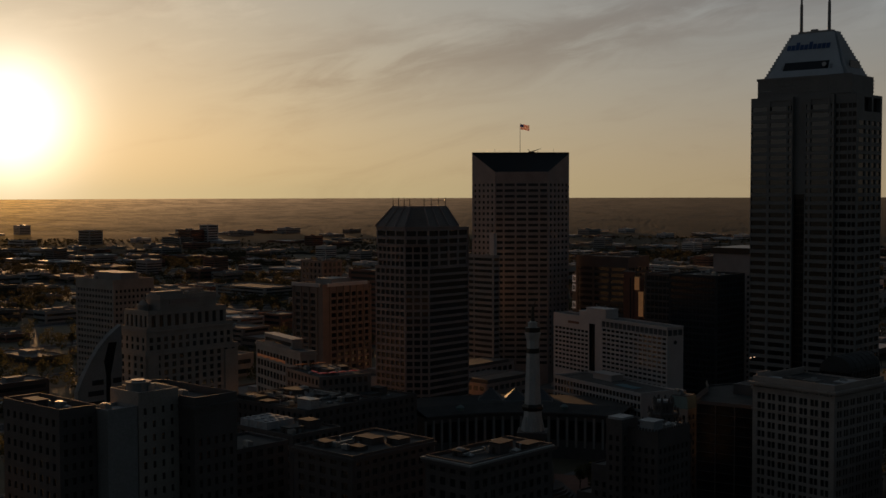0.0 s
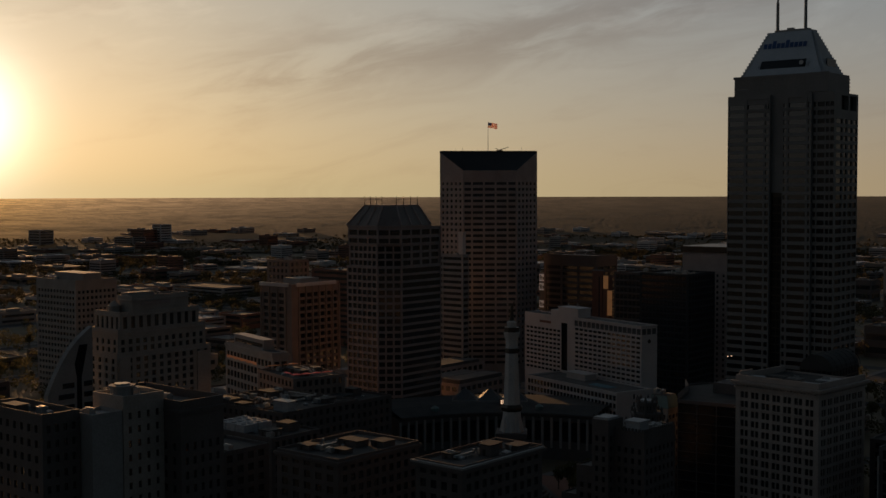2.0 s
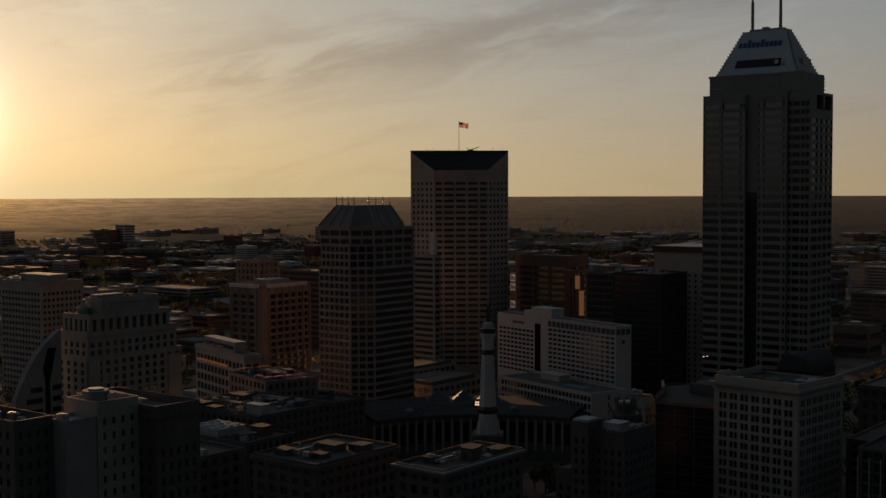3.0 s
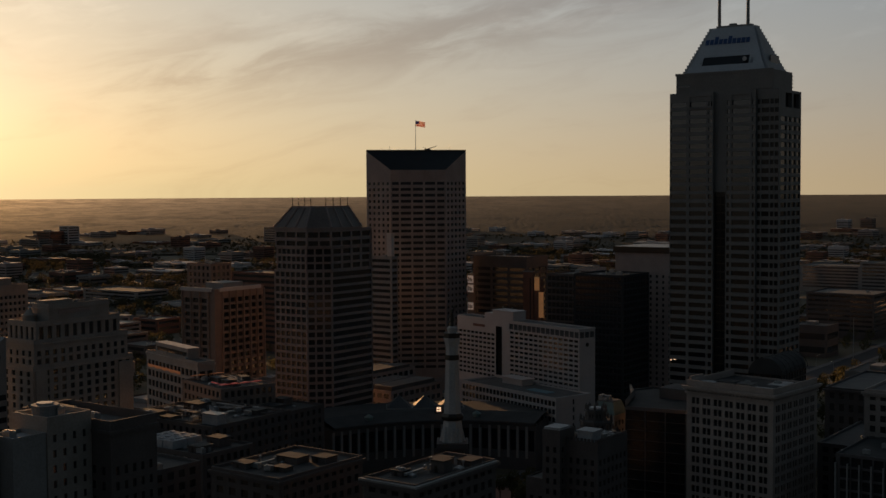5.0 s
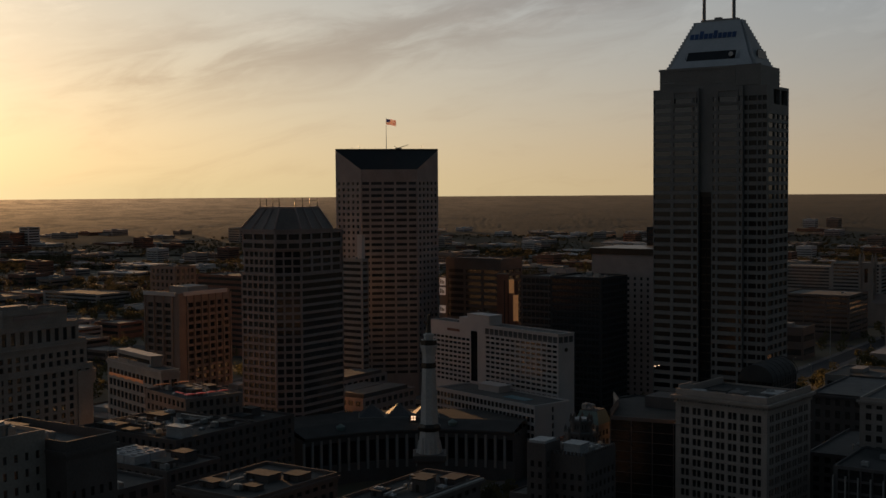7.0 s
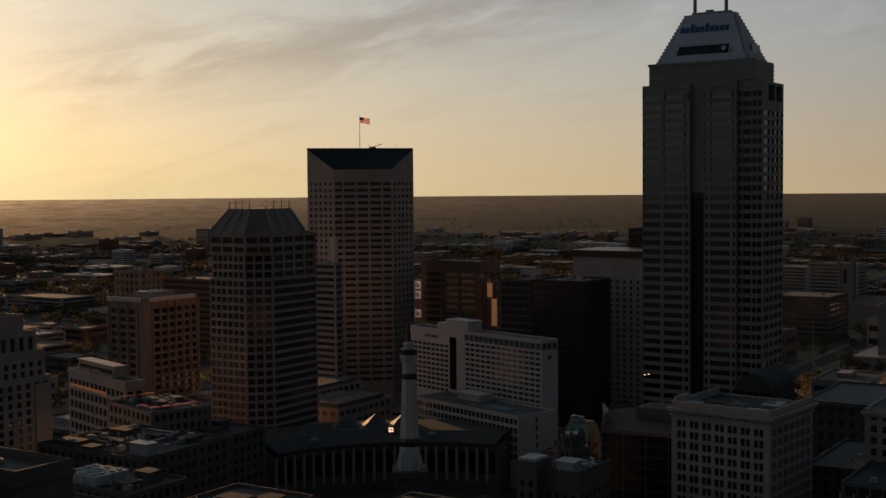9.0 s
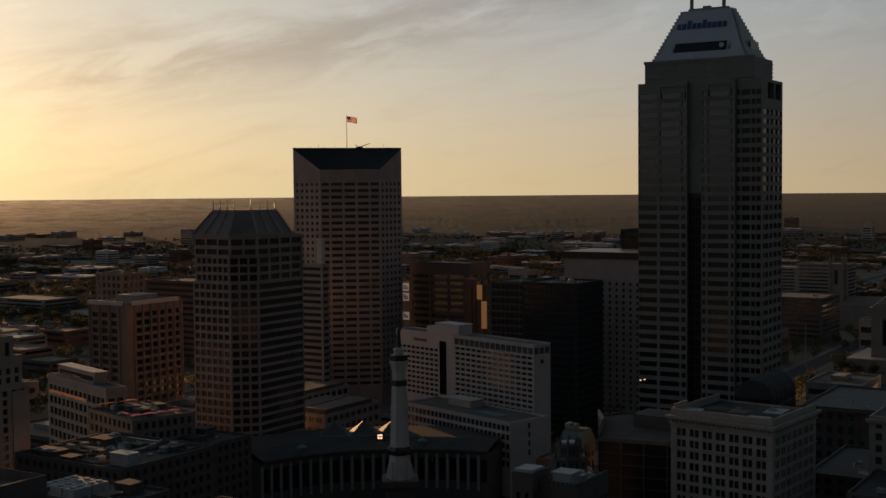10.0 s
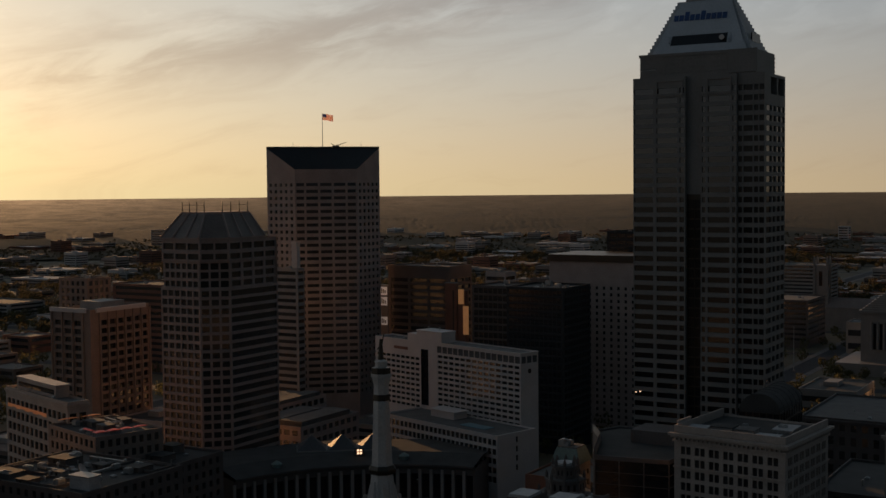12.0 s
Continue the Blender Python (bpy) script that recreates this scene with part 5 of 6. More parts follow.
def brown_hotel():
    ob = thing("hotel", -249.5, 80.0, 0, "brown brick hotel block with a pale roof band", "hotel")
    B, gl = M["brown"], M["glass"]
    w, d, h = 27.2, 40.5, 79.0
    rows = levels(5, 17, 4.15, 0.9, 2.6)
    facade(ob, (0, 0), (w - 5, 0), 0, h, spread(w - 5, 3, 0.66, 0.6), rows, B, gl, 0.9)
    facade(ob, (w - 5, 0), (w, 0), 0, h, [], [], B, gl)
    facade(ob, (w, 0), (w, 6), 0, h, [], [], B, gl)
    facade(ob, (w, 6), (w, d), 0, h, spread(d - 6, 6, 0.76, 0.6), rows, B, gl, 0.9)
    part("wall", Shape().face((w, d, 0), (0, d, 0), (0, d, h), (w, d, h)).face((0, d, 0), (0, 0, 0), (0, 0, h), (0, d, h)), B, ob)
    for i in range(4):
        part("pier", Shape().box(i * (w - 5) / 3 - 0.4, i * (w - 5) / 3 + 0.4, -0.7, 0, 0, h), B, ob)
    for i in range(7):
        y = 6 + i * (d - 6) / 6
        part("pier", Shape().box(w, w + 0.7, y - 0.5, y + 0.5, 0, h), B, ob)
    part("roof_band", Shape().box(-0.8, w - 2.5, -0.8, 0.4, h, h + 2.2).box(w - 0.4, w + 0.8, 3.5, d - 3, h, h + 2.2), M["white"], ob, "pale roof band")
    parapet_roof(ob, [(0, 0), (w, 0), (w, d), (0, d)], h, 1.6, B, M["roof"])
    part("plant_room", Shape().box(5, 20, 14, 30, h, h + 4.2).box(7, 13, 31, 37, h, h + 3.0), M["concrete"], ob, "pale rooftop plant room")


brown_hotel()
block("office_block", "narrow brown block behind the hotel", -302.0, -280.0, 132.0, 150.0, 90.0, "brown", floors=20, bays=(5, 4), roof="roof", units=3)

# orange light along the facade, its source unknown, put in as glowing strips
store = [o for o in scene.objects if o.get("label") == "white stone building with large grid windows"][0]
for k in range(9):
    part("lit_blind", Shape().box(2 + k * 4.3, 6.1 + k * 4.3, -0.12, -0.02, 46.6 + 0.4 * (k % 2), 48.2), M["ember"], store, "orange light on the facade, put in as a glowing strip")

# ---- north-west and behind the slab hotel ----
# strip at the block's side: reflected sunlight put into a brick-red colour
st = thing("stair_tower", -139.0, 283.0, 0, "narrow strip painted brick red for sunlight on an office block", "tower")
part("shaft", Shape().box(0, 8.0, 0, 1.9, 0, 82), M["brick"], st)
part("coping", Shape().box(-.2, 8.2, -.2, 2.1, 82, 82.6), M["concrete"], st)
part("window_strip", Shape().box(5.2, 6.2, -0.08, 0, 20, 78), M["glass"], st)
block("office_block", "banded grey block beside a pale shaft", -218.5, -183.5, 197.0, 203.0, 94.0, "concrete", floors=23, bays=(2, 1), fill=(0.96, 0.5), roof="roof", units=3)
# white shaft put in for the bright sunlit strip beside the tower
stack = thing("chimney", -191.2, 205.5, 0, "chimney-like shaft, white for a sunlit strip beside a tower", "chimney")
part("shaft", Shape().box(-1.9, 1.9, -1.5, 1.5, 0, 108.8).box(-2.1, 2.1, -1.7, 1.7, 108.8, 109.6), M["white"], stack)


for x0, x1, y0, y1, h in ((-152.0, -116.0, 110.0, 158.0, 26.0), (-180.0, -154.0, 132.0, 182.0, 28.5)):
    mall = block("shopping_hall", "low broad shopping hall under grey stepped roofs", x0, x1, y0, y1, h, "limestone", floors=4, bays=(7, 9), fill=(0.7, 0.5), roof="roof", units=5, cap=0.7)
    for k in range(2):
        u = 3 + k * (x1 - x0) * 0.48
        part("roof_deck", Shape().box(u, u + (x1 - x0) * 0.36, 4, y1 - y0 - 4, h, h + 1.6 + k * 0.8), M["roof"], mall, "raised gravel roof deck")
block("office_block", "brown office block with broad banded windows", -181.0, -137.0, 285.0, 312.0, 91.0, "umber", floors=19, bays=(3, 3), fill=(0.88, 0.55), depth=0.6, roof="roof", units=4, top=6)
sb = thing("sign_tower", -217.0, 330.0, 0, "slim dark tower with pale glowing sign panels", "sign")
part("shaft", Shape().box(0, 5.6, 0, 4, 0, 75), M["darkstone"], sb)
for z0, z1 in ((68.5, 74.0), (61.6, 67.2), (48.6, 54.0)):
    part("panel", Shape().box(0.3, 5.3, -0.4, -0.05, z0, z1), M["paleboard"], sb, "pale glowing sign board")
    for k in range(3):
        part("bar", Shape().box(0.9 + k * 1.3, 1.7 + k * 1.3, -0.5, -0.4, z0 + 1.2, z1 - 1.0 - 0.6 * k), M["bronze"], sb)
# bright orange strips, cause unknown, put in as glowing panels on an added shaft
sg = thing("sign_tower", -127.0, 282.0, 0, "slim added tower with vertical glowing panels", "sign")
part("shaft", Shape().box(-2.4, 2.4, 0, 4, 0, 78), M["brick"], sg)
for z0, z1, x in ((70, 79, -2.0), (52, 69, 1.2)):
    part("panel", Shape().box(x, x + 3.6, -0.6, -0.1, z0, z1), M["board"], sg, "panel glowing orange, put in for bright orange light")
block("office_block", "dark glass block in deep shade", -112.0, -72.0, 268.0, 300.0, 82.0, "umber", "blackglass", floors=18, bays=(12, 8), fill=(0.9, 0.7), roof="tar", units=3, depth=0.2)
block("office_block", "dark glass block with low roof plant", -66.0, -33.0, 224.0, 258.0, 86.0, "blackframe", "blackglass", floors=21, bays=(12, 9), fill=(0.9, 0.7), roof="tar", units=6, depth=0.2)
qb = block("office_block", "tan stone tower with dark mechanical crown", -70.5, 10.0, 285.0, 325.0, 97.0, "limestone", floors=22, bays=(18, 9), fill=(0.35, 0.5), roof="roof", units=0, top=13)
part("crown", Shape().box(-1, 81.5, -1, 41, 97, 100.8), M["bronze"], qb, "dark mechanical crown")
block("tower_block", "dark slim tower beyond the crown", -55.0, -20.0, 332.0, 362.0, 111.5, "blackframe", "blackglass", floors=26, bays=(6, 6), fill=(0.9, 0.7), roof="tar", units=2, depth=0.2)

# ---- north-east ----
block("office_block", "dark low block with tarred flat roof", 128.0, 190.0, 92.0, 150.0, 29.0, "darkstone", floors=6, bays=(13, 12), roof="tar", units=6)
po = block("courthouse", "dark stone courthouse with grey flat roof", 96.0, 190.0, 196.0, 262.0, 36.0, "darkstone", floors=5, bays=(19, 13), fill=(0.5, 0.6), roof="roof", units=6, cornice=1.0)
block("office_block", "white stone block with arched cornice", 161.5, 198.5, 46.0, 80.0, 61.0, "cream", floors=14, bays=(9, 9), cornice=1.0, roof="roof", units=4)
fb = block("office_block", "dark office block with tall pale upright fins", 165.0, 202.0, 3.0, 38.0, 45.0, "darkstone", "blackglass", floors=10, bays=(9, 8), fill=(0.86, 0.8), roof="tar", units=5, cap=0.8)
for k in range(10):
    part("fin", Shape().box(k * 4.08 - 0.15, k * 4.08 + 0.3, -0.9, 0, 0, 42.5), M["concrete"], fb)
for k in range(1, 9):
    part("fin", Shape().box(37.0, 37.9, k * 4.2 - 0.2, k * 4.2 + 0.2, 0, 42.5), M["concrete"], fb)
block("car_park", "banded concrete car park", -92.0, -30.0, 700.0, 760.0, 40.0, "umber", floors=8, bays=(3, 3), fill=(0.96, 0.45), roof="roof", units=3)


def memorial():
    ob = thing("memorial_hall", 58, 600, 0, "square limestone memorial hall with columns and stepped roof", "memorial")
    S = M["granite"]
    part("terrace", Shape().box(-34, 34, -34, 34, 0, 9), S, ob)
    part("body", Shape().box(-19, 19, -19, 19, 9, 46), S, ob)
    for s0, c in (((0, -1), "south"), ((1, 0), "east")):
        for k in range(6):
            u = -11.2 + k * 4.5
            x, y = (u, -19.8) if s0[0] == 0 else (19.8, u)
            part("column", Shape().tube((x, y, 18), (x, y, 38), 1.1, 0.95, 10), S, ob)
            px, py = (u + 2.2, -19.05) if s0[0] == 0 else (19.05, u + 2.2)
            if k < 5:
                part("tall_window", Shape().box(px - 1.0, px + 1.0, py - 0.04, py + 0.04, 18, 37) if s0[0] == 0 else Shape().box(px - 0.04, px + 0.04, py - 1.0, py + 1.0, 18, 37), M["darkglass"], ob)
    part("cornice", Shape().box(-20.5, 20.5, -20.5, 20.5, 44.5, 46.5), S, ob)
    for i in range(9):
        r = 18.5 - i * 1.7
        part("roof_step", Shape().box(-r, r, -r, r, 46.5 + i * 1.45, 46.5 + (i + 1) * 1.45), S, ob)
    part("finial", Shape().box(-2, 2, -2, 2, 59.5, 63), S, ob)
    pole = thing("flagpole", -6, 566, 0, "tall pale bare flagpole", "flagpole")
    part("pole", Shape().tube((0, 0, 0), (0, 0, 34), 0.3, 0.15, 8), M["pale"], pole)
    part("foot", Shape().box(-1, 1, -1, 1, 0, 1), S, pole)
    ch = thing("church", -55, 850, 0, "gothic stone church with a tall square tower", "church")
    part("tower", Shape().box(-6, 6, -6, 6, 0, 62), S, ch)
    for x, y in ((-6, -6), (6, -6), (6, 6), (-6, 6)):
        part("pinnacle", Shape().box(x - 1.1, x + 1.1, y - 1.1, y + 1.1, 0, 66).prism([(x - 1.1, y - 1.1), (x + 1.1, y - 1.1), (x + 1.1, y + 1.1), (x - 1.1, y + 1.1)], 66, 71, [(x - .1, y - .1), (x + .1, y - .1), (x + .1, y + .1), (x - .1, y + .1)]), S, ch)
    part("belfry_window", Shape().box(-1.6, 1.6, -6.1, -6.0, 42, 56), M["darkglass"], ch)
    part("belfry_window", Shape().box(6.0, 6.1, -1.6, 1.6, 42, 56), M["darkglass"], ch)
    part("nave", Shape().box(6, 50, -9, 9, 0, 22), S, ch)
    part("roof", Shape().prism([(6, -9.5), (50, -9.5), (50, 9.5), (6, 9.5)], 22, 31, [(6, -0.2), (50, -0.2), (50, 0.2), (6, 0.2)]), M["slate"], ch)


memorial()

# ---- taller blocks far off ----
FAR = "far office blocks"
for x, y, w, d, h, wall, flo in ((-1509, 940, 24, 24, 76, "white", 16), (-1560, 930, 38, 30, 66, "brick", 14), (-1690, 985, 60, 30, 48, "concrete", 10), (-1400, 1010, 60, 40, 44, "brick", 9),
                                 (-1320, 1090, 50, 30, 52, "concrete", 11), (-1850, 900, 40, 30, 60, "concrete", 12), (-1980, 820, 60, 30, 40, "white", 8), (-331, 2116, 20, 20, 55, "white", 9),
                                 (-1915, 1865, 40, 30, 42, "cream", 8), (-1300, 977, 90, 40, 18, "concrete", 3), (-960, 560, 100, 50, 16, "concrete", 3), (-480, 345, 60, 40, 66, "brick", 13),
                                 (-560, 250, 46, 30, 17, "brown", 3), (-500, 236, 34, 26, 13, "umber", 2), (-610, 290, 40, 30, 19, "concrete", 4), (-700, 330, 60, 36, 16, "limestone", 3), (-640, 370, 34, 30, 14, "brick", 2), (-640, 470, 70, 40, 36, "brown", 7), (-270, 1180, 80, 50, 34, "concrete", 7),
                                 (-170, 1110, 60, 40, 44, "concrete", 9), (-380, 900, 70, 40, 30, "brick", 6), (-150, 1500, 60, 40, 60, "brown", 12), (-20, 1300, 40, 40, 66, "darkstone", 14)):
    away_by = math.hypot(x - HUB[0], y - HUB[1])
    ground_z = 0.0
    if away_by > 1800:
        k = 2900 / away_by
        x, y, w, d, h = HUB[0] + (x - HUB[0]) * k, HUB[1] + (y - HUB[1]) * k, w * k, d * k, 138 - (138 - h) * k
        ground_z = rise(x, y) - 2
        h = max(h, ground_z + 8)
        flo = max(2, int((h - ground_z) / 6))
    block("far_block", "plain mid-rise block among low buildings", x, x + w, y, y + d, h, wall, base=ground_z, ground=min(5.0, (h - ground_z) * 0.2), floors=flo, bays=(1, 1), fill=(0.94, 0.5), units=2, group=FAR, roof=RNG.choice(["roof", "pale", "tar"]))


# ---- low buildings block by block ----
TAKEN = []
for o in list(scene.objects):
    if o.parent is None and o.get("category") in ("building", "hotel", "skyscraper", "memorial", "church", "monument", "tower"):
        xs = [(o.matrix_basis @ c.matrix_basis @ Vector(v)) for c in o.children if c.type == "MESH" for v in c.bound_box]
        TAKEN.append((min(p.x for p in xs), max(p.x for p in xs), min(p.y for p in xs), max(p.y for p in xs)))


def is_free(x0, x1, y0, y1, gap=3.0):
    return all(x1 + gap < a or x0 - gap > b or y1 + gap < c or y0 - gap > d for a, b, c, d in TAKEN)


def in_view(x, y, wide=0.0):
    """Whether a place lies in the wide sector that the flight looks over."""
    a = math.degrees(math.atan2(-(x - 290), y + 400))
    return 6 - wide < a < 68 + wide


LOW = {}


def low_building(x, y, w, d, h, wall, roof, z=0.0, bands=2):
    ob = thing("low_building", x, y, 0, f"low flat-roofed {wall_word[wall]} building among city blocks", "building", "low city buildings", z=z)
    key = (w, d, h, wall, bands)
    if key not in LOW:
        s = Shape().face((0, 0, -3), (w, 0, -3), (w, 0, h), (0, 0, h)).face((w, 0, -3), (w, d, -3), (w, d, h), (w, 0, h)).face((w, d, -3), (0, d, -3), (0, d, h), (w, d, h)).face((0, d, -3), (0, 0, -3), (0, 0, h), (0, d, h))
        t, e = 0.5, h - 0.9
        for a, b, c, g in (((0, 0), (w, 0), (w - t, t), (t, t)), ((w, 0), (w, d), (w - t, d - t), (w - t, t)), ((w, d), (0, d), (t, d - t), (w - t, d - t)), ((0, d), (0, 0), (t, t), (t, d - t))):
            s.face((*a, h), (*b, h), (*c, h), (*g, h)).face((*g, h), (*c, h), (*c, e), (*g, e))
        LOW[key] = s.mesh("wall", M[wall])
        LOW[key + ("roof",)] = [Shape().face((t, t, e), (w - t, t, e), (w - t, d - t, e), (t, d - t, e)).mesh("roof", M[r]) for r in ("roof", "tar", "pale")]
        step = h / (bands + 0.4)
        LOW[key + ("s",)] = [Shape().box(w * 0.05, w * 0.95, -0.06, 0.0, step * (k + 0.35), step * (k + 0.8)).mesh("window_band", M["glass"]) for k in range(bands)]
        LOW[key + ("e",)] = [Shape().box(w, w + 0.06, d * 0.06, d * 0.94, step * (k + 0.35), step * (k + 0.8)).mesh("window_band", M["glass"]) for k in range(bands)]
        LOW[key + ("hut",)] = Shape().box(w * 0.3, w * 0.55, d * 0.4, d * 0.7, e, h + 1.8).mesh("roof_room", M["concrete"])
    part("wall", LOW[key], None, ob)
    part("roof", LOW[key + ("roof",)][("roof", "tar", "pale").index(roof)], None, ob)
    part("roof_room", LOW[key + ("hut",)], None, ob)
    for m in LOW[key + ("s",)] + LOW[key + ("e",)]:
        part("window_band", m, None, ob)
    TAKEN.append((x, x + w, y, y + d))


wall_word = {"umber": "dark-brick", "brick": "red-brick", "brown": "brown-brick", "concrete": "concrete", "buff": "buff-stone", "white": "white", "darkstone": "dark-stone", "limestone": "tan-stone"}
R2 = random.Random(11)
SIZES = [(18, 24, 7, 1), (28, 30, 10, 2), (40, 28, 8, 1), (24, 42, 13, 3), (52, 40, 9, 2), (34, 50, 17, 4), (30, 30, 26, 5), (60, 30, 7, 1), (80, 46, 10, 1)]


def fill_city():
    plots = []
    for bx in range(-14, 3):
        for by in range(-3, 16):
            x0, y0 = -172 + 161 * bx + 14, 182 + 161 * by + 14
            cx, cy = x0 + 66, y0 + 66
            far = math.hypot(cx - 290, cy + 400)
            if not in_view(cx, cy, 3) or far > 2750 or far < 260:
                continue
            for _ in range(7 if far < 1600 else 5):
                w, d, h, b = R2.choice(SIZES[1:7] if far < 900 else SIZES)
                x, y = x0 + R2.uniform(0, max(1, 132 - w)), y0 + R2.uniform(0, max(1, 132 - d))
                if is_free(x, x + w, y, y + d) and math.hypot(x + w / 2 - 2.5, y + d / 2 - 1.7) > 92:
                    plots.append((far, x, y, w, d, h, b))
                    TAKEN.append((x, x + w, y, y + d))
    plots.sort()
    for far, x, y, w, d, h, b in plots[:200]:
        low_building(x, y, w, d, h, R2.choice(list(wall_word)), R2.choice(["roof", "roof", "tar", "pale"]), bands=min(b, 2))
    rest = [p[1:6] for p in plots[200:]]
    for _ in range(70):
        a, r = radians(R2.uniform(8, 66)), R2.uniform(2700, 3300)
        x, y = 290 - r * math.sin(a), -400 + r * math.cos(a)
        w, d, h, b = R2.choice(SIZES[2:])
        rest.append((x, y, w, d, h))
        TAKEN.append((x, x + w, y, y + d))
    names = (("white", "pale"), ("concrete", "roof"), ("brick", "tar"), ("limestone", "pale"), ("brown", "roof"))
    for k, (wall, roof) in enumerate(names):
        s, top, glass = Shape(), Shape(), Shape()
        for x, y, w, d, h in rest[k::5]:
            z = rise(x + w / 2, y + d / 2)
            s.box(x, x + w, y, y + d, z - 4, z + h)
            s.box(x + w * .3, x + w * .5, y + d * .3, y + d * .6, z + h, z + h + 2.2)
            top.box(x + .4, x + w - .4, y + .4, y + d - .4, z + h, z + h + 0.12)
            for u in range(max(1, int(h / 4.5))):
                glass.box(x + 1, x + w - 1, y - 0.08, y, z + 1.4 + u * 4.2, z + 3.2 + u * 4.2)
                glass.box(x + w, x + w + 0.08, y + 1, y + d - 1, z + 1.4 + u * 4.2, z + 3.2 + u * 4.2)
        ob = new("suburb_fabric", s.mesh("suburb_fabric", M[wall]))
        tagged(ob, f"many small far {wall_word[wall]} buildings in the suburbs", "buildings", kind="stuff")
        for nm, sh, m in (("roof_fabric", top, M[roof]), ("glazing_fabric", glass, M["glass"])):
            tagged(part(nm, sh, m, ob), kind="stuff")


fill_city()


# ---- trees ----
def leaf_cloud(centres, radii, per, size, rng):
    """Small tilted leaf clumps spread over crowns: corner points of four-sided faces."""
    n = len(centres)
    u = rng.normal(size=(n, per, 3))
    u /= np.linalg.norm(u, axis=2, keepdims=True)
    r = rng.uniform(0.55, 1.0, (n, per, 1)) ** 0.5 * (0.8 + 0.35 * rng.rand(n, per, 1))
    p = centres[:, None, :] + u * r * radii[:, None, :]
    a = rng.normal(size=(n, per, 3))
    a /= np.linalg.norm(a, axis=2, keepdims=True)
    b = np.cross(a, u + 0.2)
    b /= np.linalg.norm(b, axis=2, keepdims=True) + 1e-6
    k = size * rng.uniform(0.6, 1.3, (n, per, 1))
    a, b = a * k, b * k * 0.8
    quad = np.stack([p - a - b * 0.4, p + a * 0.3 - b, p + a + b * 0.3, p - a * 0.2 + b], axis=2)
    return quad.reshape(-1, 3)


def leaf_mesh(name, verts, mat):
    m = bpy.data.meshes.new(name)
    n = len(verts)
    m.vertices.add(n)
    m.vertices.foreach_set("co", verts.astype(np.float32).ravel())
    m.loops.add(n)
    m.loops.foreach_set("vertex_index", np.arange(n, dtype=np.int32))
    m.polygons.add(n // 4)
    m.polygons.foreach_set("loop_start", np.arange(0, n, 4, dtype=np.int32))
    m.materials.append(mat)
    m.update()
    m.validate()
    return m


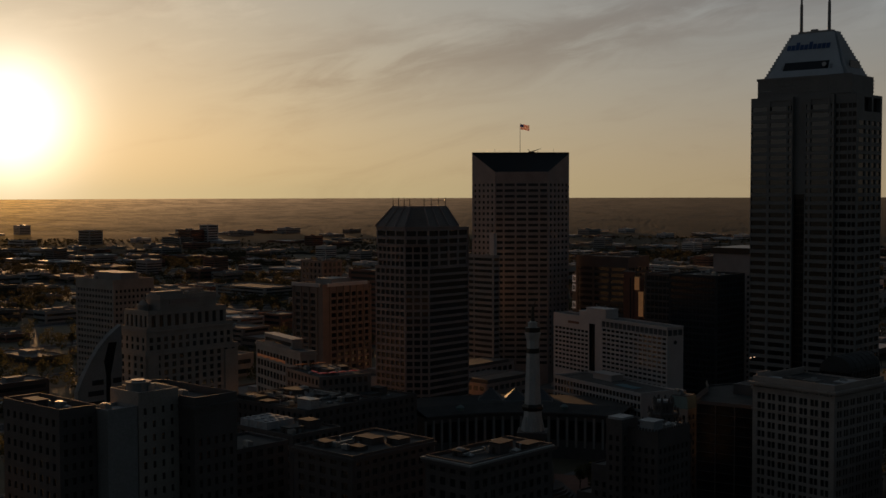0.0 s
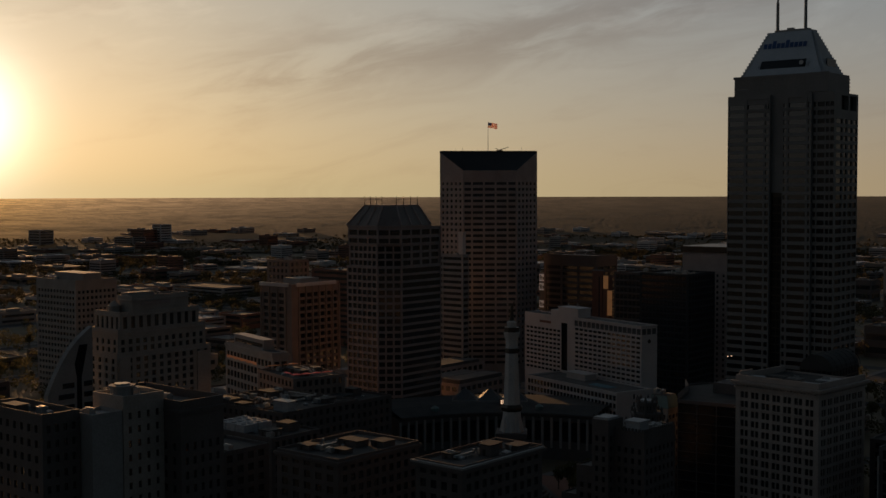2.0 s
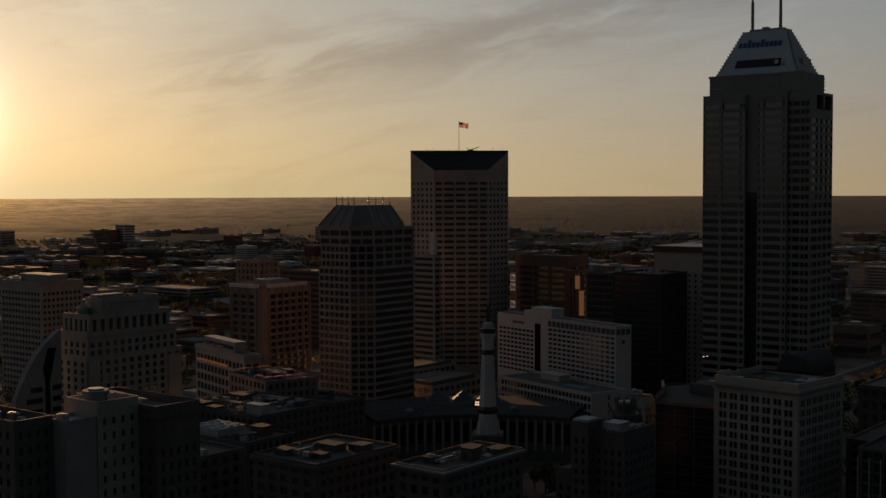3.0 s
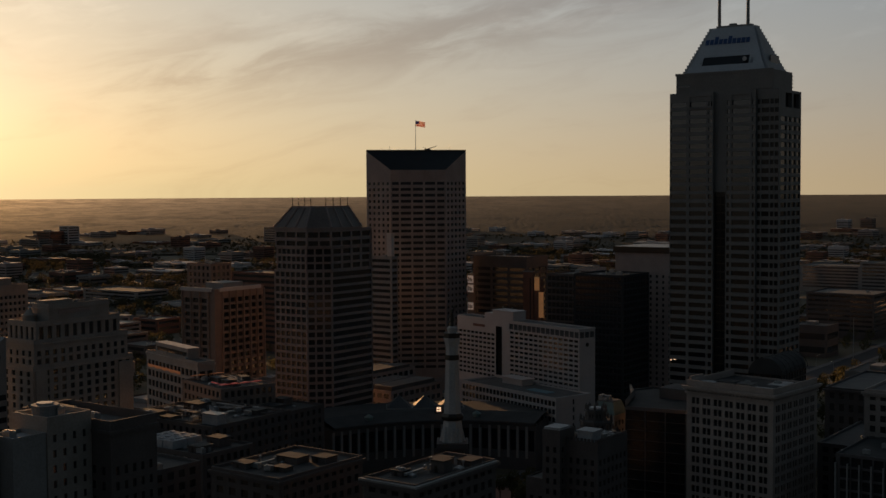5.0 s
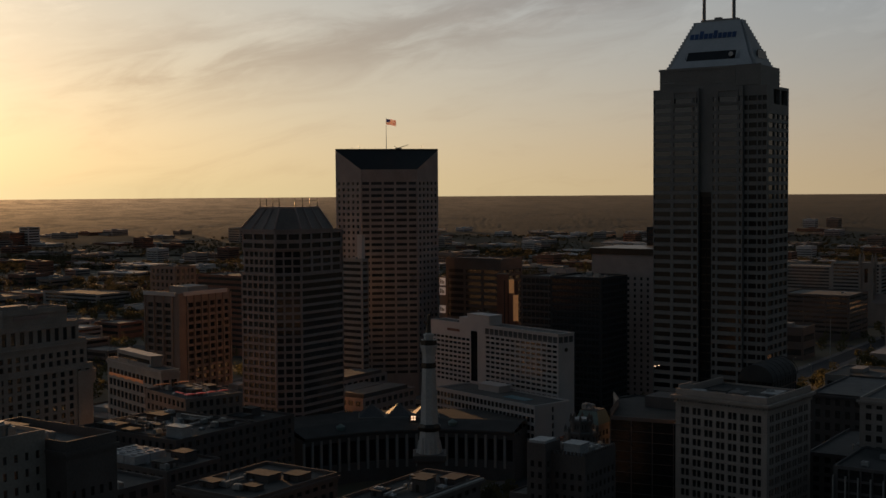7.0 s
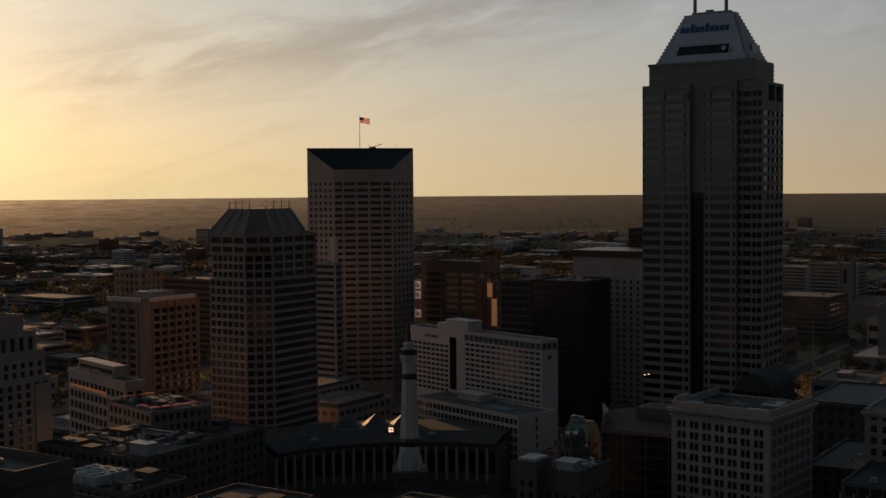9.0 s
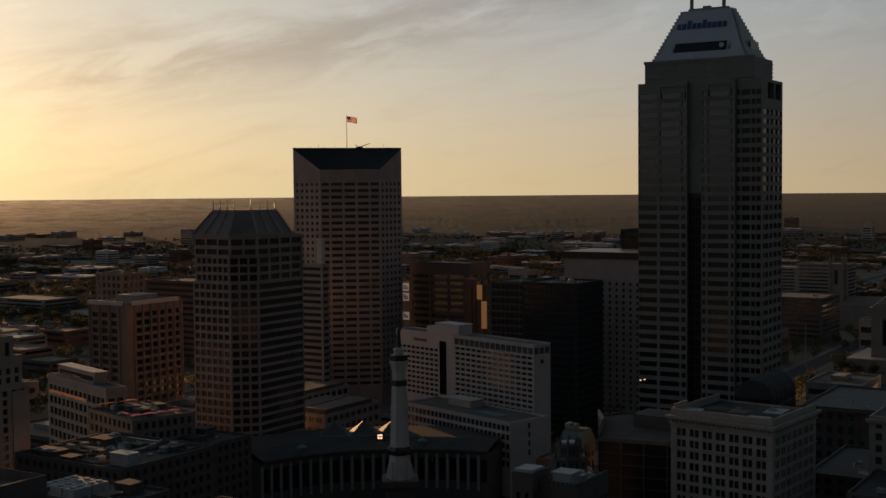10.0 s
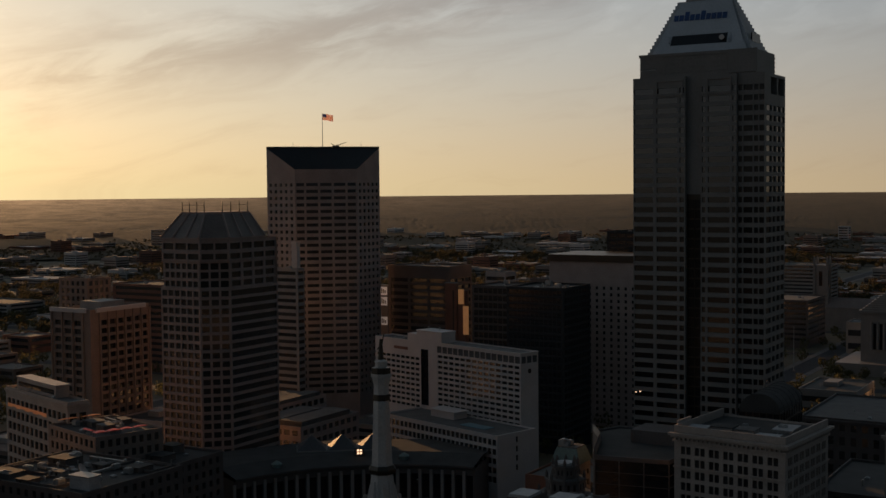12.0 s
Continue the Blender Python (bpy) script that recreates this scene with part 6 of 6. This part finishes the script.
def build_trees():
    rng = np.random.RandomState(5)
    kinds = []
    for k in range(3):
        c = np.array([[0, 0, 6.5], [1.8, 0.5, 7.6], [-1.6, 1.0, 7.2], [0.3, -1.7, 8.0], [0.2, 0.3, 9.3]]) + rng.normal(scale=0.4, size=(5, 3))
        r = np.array([[2.8, 2.8, 2.3]] * 5) * rng.uniform(0.75, 1.1, (5, 1))
        crown = leaf_mesh("crown", leaf_cloud(c, r, 70, 0.5, rng), M["leaf"])
        s = Shape().tube((0, 0, 0), (0.1, 0, 3.0), 0.32, 0.24, 7).tube((0.1, 0, 3.0), (0, 0.2, 7.5), 0.24, 0.08, 6)
        for t in range(5):
            a = t * 1.26 + k
            s.tube((0.05, 0, 2.6 + t * 0.5), (2.2 * math.cos(a), 2.2 * math.sin(a), 5.5 + t * 0.5), 0.13, 0.04, 5)
        kinds.append((crown, s.mesh("trunk", M["bark"])))
    r3 = random.Random(3)
    spots = []
    while len(spots) < 110:
        a, r = radians(r3.uniform(8, 66)), r3.uniform(420, 1100)
        spots.append((290 - r * math.sin(a), -400 + r * math.cos(a)))
    for i in range(26):
        spots.append((2.5 + 31 * math.cos(i * 0.2417), 1.7 + 31 * math.sin(i * 0.2417)))
    for i in range(34):
        spots.append((r3.uniform(20, 75), r3.uniform(290, 560)))
    for x, y in spots:
        if not is_free(x - 3, x + 3, y - 3, y + 3, 0) and abs(math.hypot(x - 2.5, y - 1.7) - 31) > 0.5:
            continue
        if any(abs(x - sx) < 8 for sx in STREETS_X) or any(abs(y - sy) < 8 for sy in STREETS_Y):
            continue
        crown, trunk = r3.choice(kinds)
        ob = thing("tree", x, y, r3.uniform(0, 360), "broad street tree in fresh spring leaf", "tree", "street trees")
        ob.scale = (k := r3.uniform(0.8, 1.35), k, k * r3.uniform(0.9, 1.15))
        part("crown", crown, None, ob)
        part("trunk", trunk, None, ob)

    def woods(name, label, count, near, reach, per, size, tall, mat):
        a = np.radians(rng.uniform(5, 69, count * 2))
        r = np.sqrt(rng.uniform(near ** 2, reach ** 2, count * 2))
        x, y = 290 - r * np.sin(a), -400 + r * np.cos(a)
        # woods come in clusters
        keep = np.sin(x / 97.0 + 1.3 * np.sin(y / 160.0)) + np.sin(y / 83.0 + 1.7 * np.sin(x / 140.0)) + rng.normal(scale=0.8, size=len(x)) > 0.0
        x, y = x[keep][:count], y[keep][:count]
        box = np.array(TAKEN)
        ok = np.array([not np.any((px > box[:, 0] - 2) & (px < box[:, 1] + 2) & (py > box[:, 2] - 2) & (py < box[:, 3] + 2)) for px, py in zip(x, y)])
        x, y = x[ok], y[ok]
        z = np.array([rise(px, py) for px, py in zip(x, y)])
        h = tall * rng.uniform(0.7, 1.25, len(x))
        c = np.stack([x, y, z + h * 0.58], axis=1)
        rad = np.stack([h * 0.42, h * 0.42, h * 0.42], axis=1)
        tagged(new(name, leaf_mesh(name, leaf_cloud(c, rad, per, size, rng), M[mat])), label, "trees", kind="stuff")

    woods("street_trees", "scattered leafy trees between low buildings", 1500, 560, 1500, 90, 0.8, 11, "leaf")
    woods("wooded_suburb", "dense leafy trees over the suburbs", 6500, 1300, 2600, 60, 1.1, 11, "wood")
    woods("distant_woods", "far woods towards the horizon", 3600, 2500, 3050, 26, 1.3, 6.5, "wood")


build_trees()


# ---- street lamps and far lights ----
def lamps():
    post = Shape().tube((0, 0, 0), (0, 0, 8.5), 0.12, 0.08, 6).tube((0, 0, 8.4), (1.6, 0, 8.9), 0.07, 0.06, 5).mesh("post", M["metal"])
    head = Shape().box(1.2, 2.2, -0.25, 0.25, 8.75, 8.95).mesh("lamp_head", M["metal"])
    bulb = Shape().box(1.3, 2.1, -0.2, 0.2, 8.68, 8.75).mesh("lens", M["lamp"])
    r4 = random.Random(2)
    for i in range(46):
        if i % 2:
            x, y = r4.choice([s for s in STREETS_X if -700 < s < 200]) + 9.5, r4.uniform(200, 1000)
        else:
            x, y = r4.uniform(-600, 100), r4.choice([s for s in STREETS_Y if 150 < s < 1100]) + 9.5
        if not is_free(x - 1, x + 1, y - 1, y + 1, 0):
            continue
        ob = thing("street_lamp", x, y, 180 * (i % 2), "grey metal street lamp beside a street", "street lamp", "street lamps")
        part("post", post, None, ob)
        part("lamp_head", head, None, ob)
        part("lens", bulb, None, ob)


lamps()
